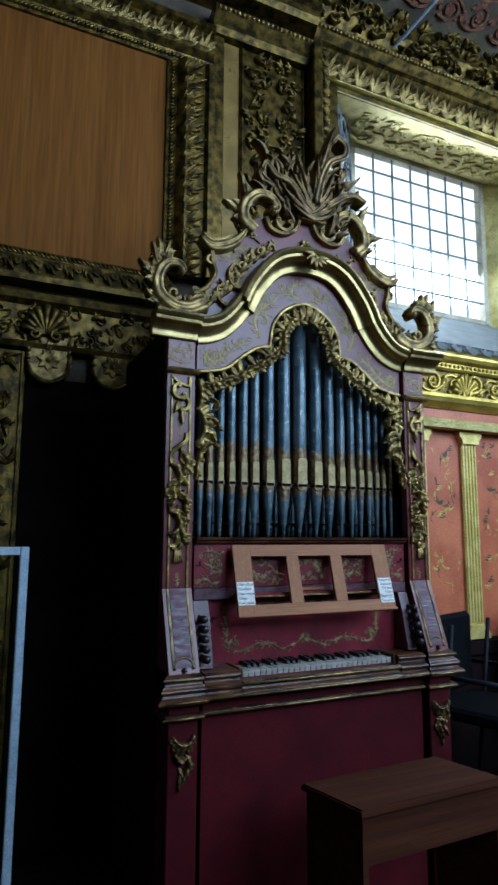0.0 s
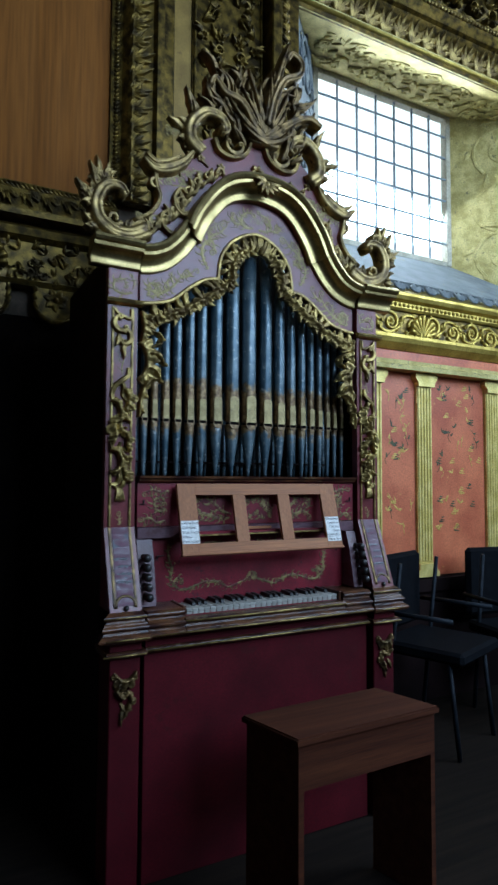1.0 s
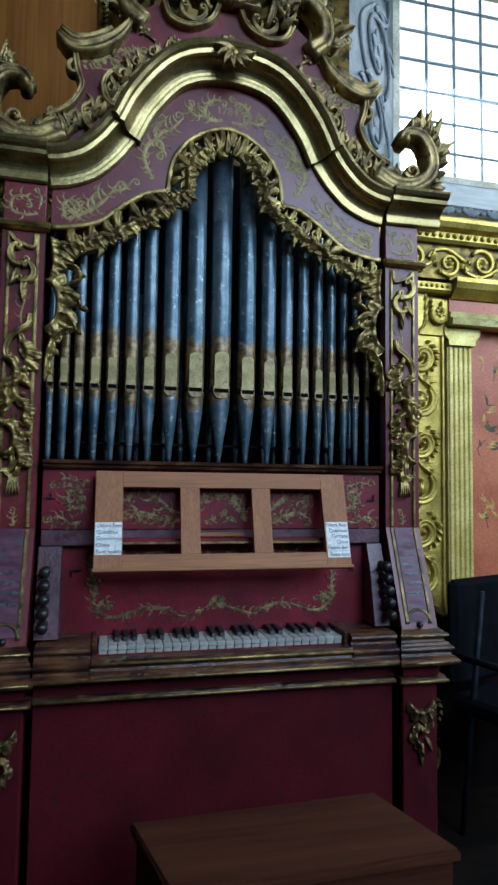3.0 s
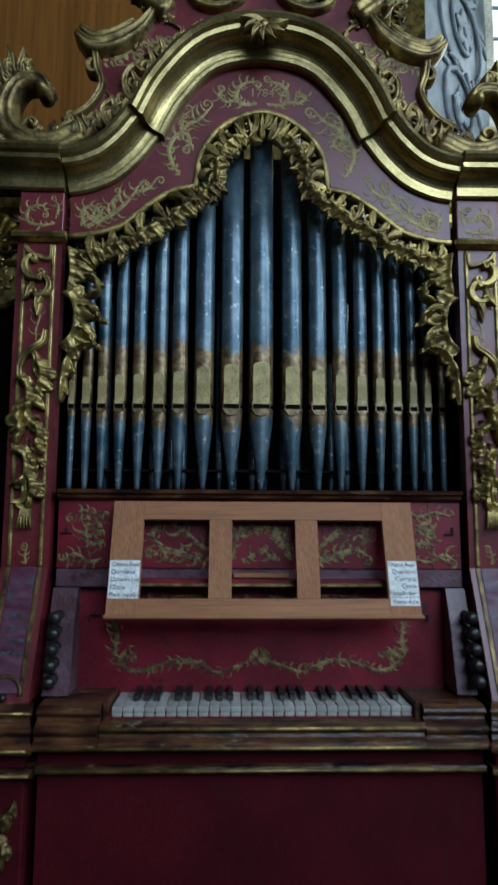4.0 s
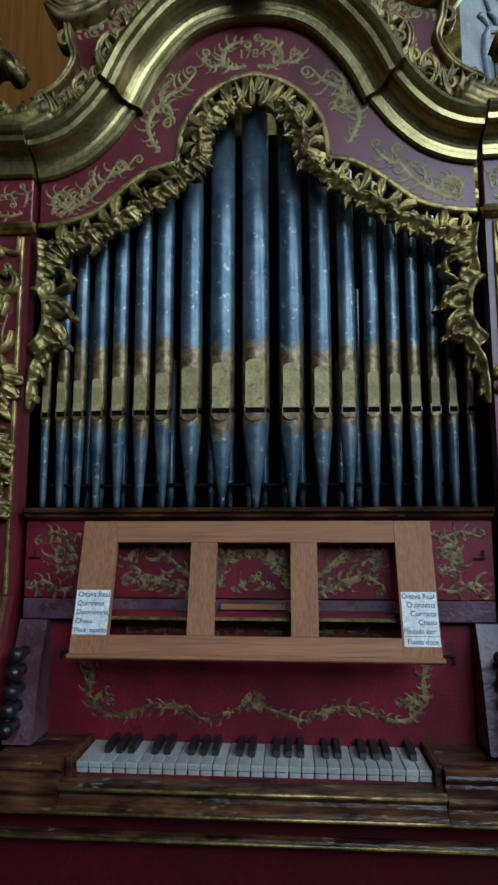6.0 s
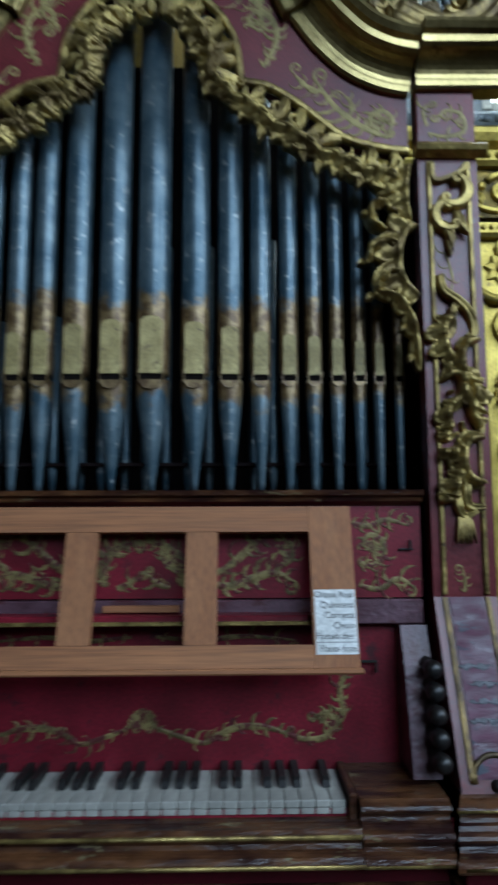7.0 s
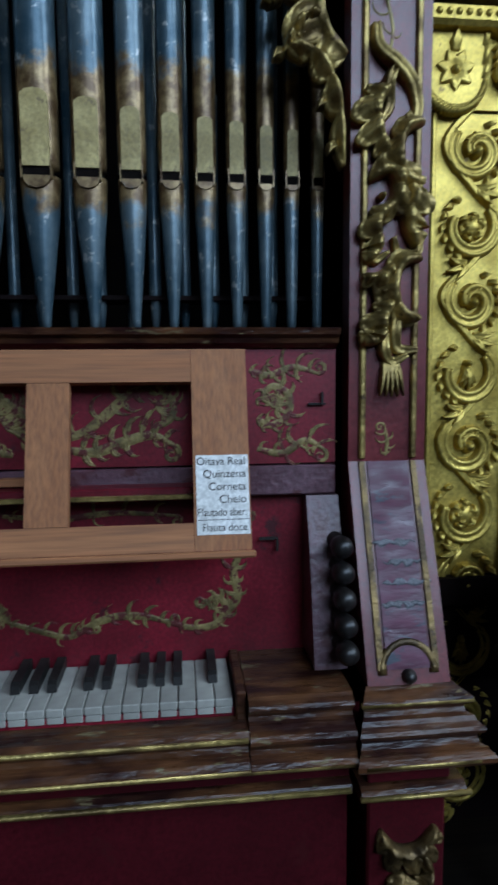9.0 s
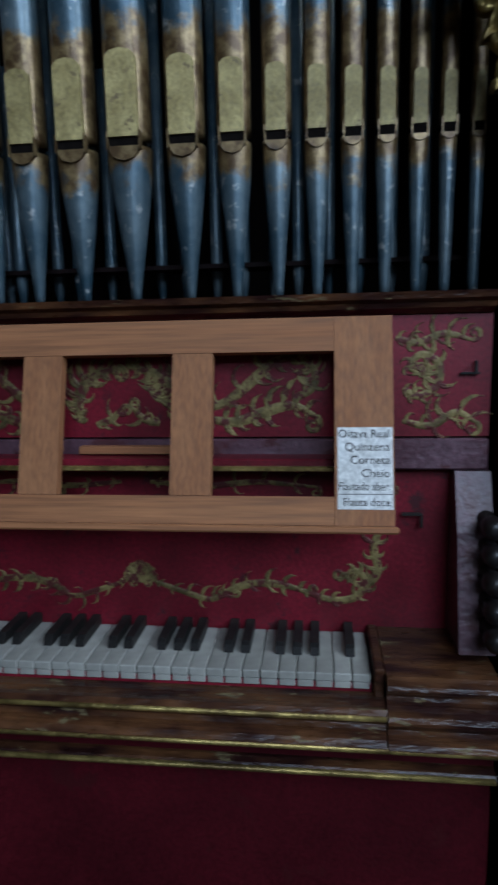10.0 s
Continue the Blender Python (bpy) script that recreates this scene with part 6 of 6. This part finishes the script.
for s in (-1, 1):
    X = lambda a: s * a
    dg = lambda d: d if s > 0 else 180 - d
    big = lambda pts, w, h: ribbon(acc, mc, smooth_line([(X(a), b) for a, b in pts], 6), w, h, 8, 0.35, 0.03)
    # fluted wing, rolled scroll above it, looped rim towards the middle
    big([(0.448, 2.368), (0.408, 2.340), (0.352, 2.353), (0.300, 2.388), (0.266, 2.432)], lambda t: 0.009 + 0.016 * math.sin(math.pi * t), 0.034)
    big([(0.440, 2.388), (0.400, 2.366), (0.352, 2.380), (0.312, 2.408)], lambda t: 0.006 + 0.009 * math.sin(math.pi * t), 0.026)
    big([(0.232, 2.440), (0.275, 2.480), (0.272, 2.540), (0.222, 2.592), (0.165, 2.592), (0.135, 2.556), (0.155, 2.532)], lambda t: 0.031 * (1 - 0.45 * t), 0.040)
    dome(acc, mc, X(0.157), 2.545, 0.016, 0.040, 12, 0.03)
    big([(0.180, 2.510), (0.160, 2.468), (0.108, 2.455), (0.052, 2.482), (0.026, 2.540), (0.004, 2.590)], lambda t: 0.011 * (1 - 0.3 * t), 0.026)
    big([(0.405, 2.338), (0.398, 2.286), (0.386, 2.238), (0.420, 2.180), (0.475, 2.144)], lambda t: 0.011 * (1 - 0.3 * t), 0.022)
    c_scroll(acc, mc, X(0.404), 2.290, 0.016, dg(180), 0.007, 0.020, 0.02)
    # gilded acanthus skirt on the cornice
    skirt = smooth_line([(X(0.50), 2.112), (X(0.44), 2.112), (X(0.386), 2.146), (X(0.342), 2.192), (X(0.305), 2.250), (X(0.265), 2.305), (X(0.21), 2.352), (X(0.15), 2.385)], 4)
    for k in range(0, len(skirt) - 1):
        q = skirt[k]
        leaf(acc, mc, q.x, q.y - 0.012, dg(100 + 40 * math.sin(2.1 * k)), rnd.uniform(0.035, 0.065), 0.011, 0.020, s * rnd.choice((-70, 70)), 3, 0.006)
        if k % 3 == 0:
            volute(acc, mc, q.x - s * 0.006, q.y + 0.010, 0.018, dg(200), -s * 400, 0.007, 0.020, 0.004)
    big([(0.43, 2.115), (0.49, 2.085), (0.55, 2.09), (0.60, 2.13), (0.605, 2.19), (0.575, 2.24), (0.53, 2.245), (0.51, 2.22)], lambda t: 0.036 * (1 - 0.55 * t), 0.038)
    dome(acc, mc, X(0.522), 2.222, 0.018, 0.036, 12, 0.03)
    c_scroll(acc, mc, X(0.100), 2.505, 0.034, 90, 0.010, 0.026, 0.03)
    c_scroll(acc, mc, X(0.47), 2.13, 0.030, dg(60), 0.008, 0.022, 0.01)
    volute(acc, mc, X(0.545), 2.135, 0.026, dg(200), s * 420, 0.009, 0.026, 0.02)
    for a, b, d in ((0.60, 2.20, 30), (0.612, 2.16, 5), (0.59, 2.235, 60), (0.605, 2.11, -20), (0.56, 2.25, 95), (0.622, 2.185, 20), (0.60, 2.245, 70), (0.585, 2.09, -40)):
        leaf(acc, mc, X(a), b, dg(d), 0.05, 0.020, 0.028, rnd.choice((-80, 80)), 3, 0.024)
        leaf(acc, mc, X(a + 0.01), b + 0.01, dg(d + 40), 0.04, 0.014, 0.030, rnd.choice((-80, 80)), 2, 0.024)
        flower(acc, mc, X(a) + s * 0.018, b + 0.012, 0.019, 0.032, 6, 0.018)
    leaf(acc, mc, X(0.60), 2.25, dg(80), 0.085, 0.016, 0.024, -40 * s, 3, 0.024)
    for a, b, d, L in ((0.20, 2.60, 95, 0.055), (0.25, 2.585, 55, 0.055), (0.285, 2.53, 15, 0.05), (0.286, 2.48, -15, 0.045), (0.16, 2.60, 120, 0.06)):
        leaf(acc, mc, X(a), b, dg(d), L * 0.9, 0.017, 0.022, rnd.choice((-60, 60)), 3, 0.022)
    # thorny leaves that stand out from the scrolls, and the spiked finial on the corner
    for a, b, d, L in ((0.262, 2.590, 62, 0.085), (0.298, 2.515, 14, 0.070)):
        leaf(acc, mc, X(a), b, dg(d), L, 0.015, 0.022, -25 * s, 2, 0.02, 0.9)
    for a, b, d, L in ((0.575, 2.235, 96, 0.085), (0.600, 2.225, 66, 0.090), (0.612, 2.195, 34, 0.080)):
        leaf(acc, mc, X(a), b, dg(d), L, 0.017, 0.026, rnd.choice((-22, 22)), 2, 0.022, 0.8)
    # rocaille edge inside the curve, flowers on the board
    for a, b in ((0.25, 2.45), (0.27, 2.43), (0.23, 2.425), (0.285, 2.46), (0.29, 2.40), (0.31, 2.37), (0.15, 2.41)):
        flower(acc, front(0.0), X(a), b, 0.017, 0.014, 5)
    ribbon(acc, mc, smooth_line([(X(0.20), 2.40), (X(0.25), 2.43), (X(0.29), 2.40), (X(0.31), 2.34)], 5), 0.004, 0.008)
    big([(0.27, 2.21), (0.30, 2.20), (0.325, 2.22), (0.33, 2.26), (0.31, 2.29), (0.29, 2.28)], lambda t: 0.013 * (1 - 0.5 * t), 0.024)
    big([(0.29, 2.15), (0.33, 2.12), (0.37, 2.14), (0.38, 2.18), (0.36, 2.20)], lambda t: 0.012 * (1 - 0.5 * t), 0.024)
    for k in range(8):
        a, b = 0.30 + 0.02 * k, 2.20 - 0.014 * k
        leaf(acc, mc, X(a), b, dg(rnd.uniform(40, 120)), 0.05, 0.010, 0.016, rnd.choice((-60, 60)))
    # leaf tufts climbing to the plume
    for k in range(46):
        a, b = rnd.uniform(0.0, 0.19), rnd.uniform(2.49, 2.76)
        leaf(plume, front(-0.01), X(a), b, dg(rnd.uniform(10, 110)), rnd.uniform(0.05, 0.11), rnd.uniform(0.008, 0.013), 0.026, rnd.choice((-80, 80, 40)), 4, 0.03)
for k in range(17):
    ang = 90 + (k - 8) * 9 + rnd.uniform(-5, 5)
    leaf(plume, front(-0.015), 0.02 + 0.008 * (k - 8), 2.54, ang, rnd.uniform(0.20, 0.33) * (1 - 0.04 * abs(k - 8)), 0.0135, 0.034, (k - 8) * -7 + rnd.uniform(-30, 30), 6, 0.035)
big = lambda pts, w, h: ribbon(plume, front(-0.02), smooth_line(pts, 6), w, h, 8, 0.35, 0.04)
big([(0.03, 2.60), (0.06, 2.72), (0.10, 2.80), (0.165, 2.84), (0.175, 2.89), (0.135, 2.915), (0.11, 2.885)], lambda t: 0.024 * (1 - 0.5 * t), 0.04)
big([(0.06, 2.75), (0.09, 2.85), (0.115, 2.93), (0.125, 2.965)], lambda t: 0.020 * (1.05 - t), 0.035)
big([(-0.02, 2.58), (-0.08, 2.66), (-0.15, 2.68), (-0.19, 2.72), (-0.21, 2.69)], lambda t: 0.020 * (1 - 0.4 * t), 0.035)
big([(0.08, 2.60), (0.16, 2.66), (0.22, 2.68), (0.27, 2.66)], lambda t: 0.020 * (1 - 0.4 * t), 0.035)
dome(acc, front(-0.072), 0.0, 2.345, 0.017, 0.022, 12, 0.02)
for k in range(7):
    leaf(acc, front(-0.080), 0.0, 2.352, 180 + 30 * k, 0.056, 0.013, 0.018, 40, 3, 0.016)
flower(acc, front(-0.0), 0.0, 2.425, 0.030, 0.03, 6)
carve("crest_carving", acc, 0.2, GOLD_BROWN, organ, "gilded scrolls and flowers")
carve("crest_plume", plume, 0.16, PLUME, organ, "brown-gold carved leaves of the plume")
for s in (-1, 1):
    painted(PAINT_PALE, front(0.0017), s * 0.29, 2.32, 0.07, s, 31)
    painted(PAINT_PALE, front(0.0017), s * 0.22, 2.36, 0.06, s, 32)
    painted(PAINT_PALE, front(0.0017), s * 0.28, 2.50, 0.06, s, 33)
    painted(PAINT_PALE, front(0.0017), s * 0.37, 2.16, 0.07, s, 34)

# ---- music desk, labels ----
music_desk = thing("music_desk", "plain wooden music desk with three openings leaning on the organ", "music desk")
lean = math.degrees(math.atan2(0.066, 0.238))
dm = Matrix.Translation((0.004, -0.084, 1.006)) @ Euler((radians(90 - lean), 0, 0)).to_matrix().to_4x4()
# in dm: across, up the slope, out towards the player
H = 0.247


def taper(a0, a1, b0, b1, lo, hi):
    """Board between slanting sides a0..a1 at the foot and b0..b1 at the top."""
    return [(a0, lo), (a1, lo), (b1, hi), (b0, hi)]


top_w, low_w = 0.323, 0.323
edge = lambda b: low_w + (top_w - low_w) * b / H
part("bottom_rail", prism(Acc(), dm, taper(-edge(0) + 0.066, edge(0) - 0.066, -edge(0.04) + 0.066, edge(0.04) - 0.066, 0.008, 0.040), 0.0, 0.014), OAK, music_desk)
part("top_rail", prism(Acc(), dm, taper(-edge(0.207) + 0.066, edge(0.207) - 0.066, -edge(H) + 0.066, edge(H) - 0.066, 0.207, H), 0.0, 0.014), OAK, music_desk)
for s in (-1, 1):
    o = [(s * (edge(0) - 0.0655), 0.008), (s * edge(0), 0.008), (s * edge(H), H), (s * (edge(H) - 0.0655), H)]
    part("stile", prism(Acc(), dm, o if s > 0 else o[::-1], 0.0, 0.0142), OAK_V, music_desk)
    part("muntin", prism(Acc(), dm, [(s * 0.092 - 0.024, 0.0405), (s * 0.092 + 0.024, 0.0405), (s * 0.092 + 0.024, 0.2065), (s * 0.092 - 0.024, 0.2065)], 0.0, 0.0138), OAK_V, music_desk)
part("lip", box(Acc(), -0.327, 0.327, -0.001, 0.0075, -0.002, 0.020, 0.002, dm), OAK, music_desk, "narrow ledge at the foot")
part("brace", box(Acc(), -0.06, 0.06, -0.020, -0.008, 1.084, 1.094, 0.001), OAK, music_desk)
# shelf behind, fixed across the key well
part("shelf", box(Acc(), -0.30, 0.30, -0.040, -0.005, 1.066, 1.082, 0.002), RED, organ, "red shelf with gilded edge")
part("shelf_edge", box(Acc(), -0.30, 0.30, -0.046, -0.0405, 1.068, 1.074, 0.001), GOLD_OLD, organ)


def label_card(a0, a1, b0, b1, lines, flush, extra=None):
    card = thing("label", "white paper label with black hand-lettered stop names on the desk", "label")
    m = dm @ pose(0, 0, 0.0145)
    part("paper", box(Acc(), a0, a1, b0, b1, 0.0, 0.0006, 0, m), PAPER, card)
    step = (b1 - b0 - (0.018 if extra else 0.0)) / len(lines)
    for i, text in enumerate(lines):
        b = b1 - step * (i + 0.78)
        a = a1 - 0.003 if flush == "RIGHT" else a0 + 0.003
        lettering(text, 0.0130, m @ pose(a, b, 0.0008), INK, card, "lettering", flush, a1 - a0 - 0.005)
    if extra:
        lettering(extra, 0.0125, m @ pose(a1 - 0.003, b0 + 0.004, 0.0008), INK, card, "lettering", "RIGHT", a1 - a0 - 0.010)
        part("rule", box(Acc(), a0 + 0.001, a1 - 0.001, b0 + 0.0165, b0 + 0.0172, 0.0006, 0.0009, 0, m), INK, card)


label_card(0.2605, 0.3215, 0.026, 0.118, ("Oitava Real", "Quinzena", "Corneta", "Cheio", "Flautado aber."), "RIGHT", "Flauta doce")
label_card(-0.3215, -0.259, 0.040, 0.118, ("Oitava Real", "Quinzena", "Dezanovena", "Cheio", "Flaut. tapado"), "LEFT")

# ---- bench ----
bench = thing("organ_bench", "brown wooden bench with a boxed front standing before the organ", "bench")
bench.location = (0.03, -0.475, 0.0)
quad = lambda e: [(-0.208 + e, -0.102 + e), (0.312 - e, -0.088 + e), (0.249 - e, 0.137 - e), (-0.262 + e, 0.122 - e)]
seat = Acc()
prism(seat, Matrix.Identity(4), quad(0.0), 0.552, 0.566)
prism(seat, Matrix.Identity(4), quad(0.004), 0.5661, 0.571)
part("seat", seat, BENCH, bench, "thin overhanging board seat")
part("front_apron", prism(Acc(), Matrix.Identity(4), [(-0.198, -0.092), (0.299, -0.079), (0.295, -0.063), (-0.202, -0.076)], 0.428, 0.5515), BENCH, bench)
part("back_apron", prism(Acc(), Matrix.Identity(4), [(-0.240, 0.096), (0.242, 0.110), (0.238, 0.126), (-0.245, 0.112)], 0.428, 0.5515), BENCH, bench)
part("side_panel", prism(Acc(), Matrix.Identity(4), [(-0.200, -0.092), (-0.183, -0.092), (-0.233, 0.112), (-0.250, 0.112)], 0.0, 0.5512), BENCH, bench)
part("side_panel", prism(Acc(), Matrix.Identity(4), [(0.285, -0.079), (0.301, -0.079), (0.243, 0.126), (0.227, 0.126)], 0.0, 0.5512), BENCH, bench)

# ---- stacked chair under the window, its shade put into near-black colours ----
def chair(x, y, turn):
    c = thing("chair", "dark blue padded chair with steel legs, coloured near-black for shade", "chair", "chairs by the wall")
    c.matrix_basis = pose(x, y, 0, 0, 0, turn)
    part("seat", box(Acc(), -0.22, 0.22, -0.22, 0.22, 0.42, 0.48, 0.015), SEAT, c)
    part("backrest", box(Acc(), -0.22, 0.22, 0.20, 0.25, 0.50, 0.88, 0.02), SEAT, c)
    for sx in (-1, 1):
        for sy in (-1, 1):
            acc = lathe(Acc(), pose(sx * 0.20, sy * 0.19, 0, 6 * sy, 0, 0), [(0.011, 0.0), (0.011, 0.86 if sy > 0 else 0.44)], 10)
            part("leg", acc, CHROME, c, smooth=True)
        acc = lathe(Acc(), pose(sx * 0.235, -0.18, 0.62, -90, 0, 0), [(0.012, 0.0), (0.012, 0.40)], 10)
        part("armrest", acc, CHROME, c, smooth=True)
    return c


chair(1.22, 0.32, 20)
chair(1.85, 0.30, -10)
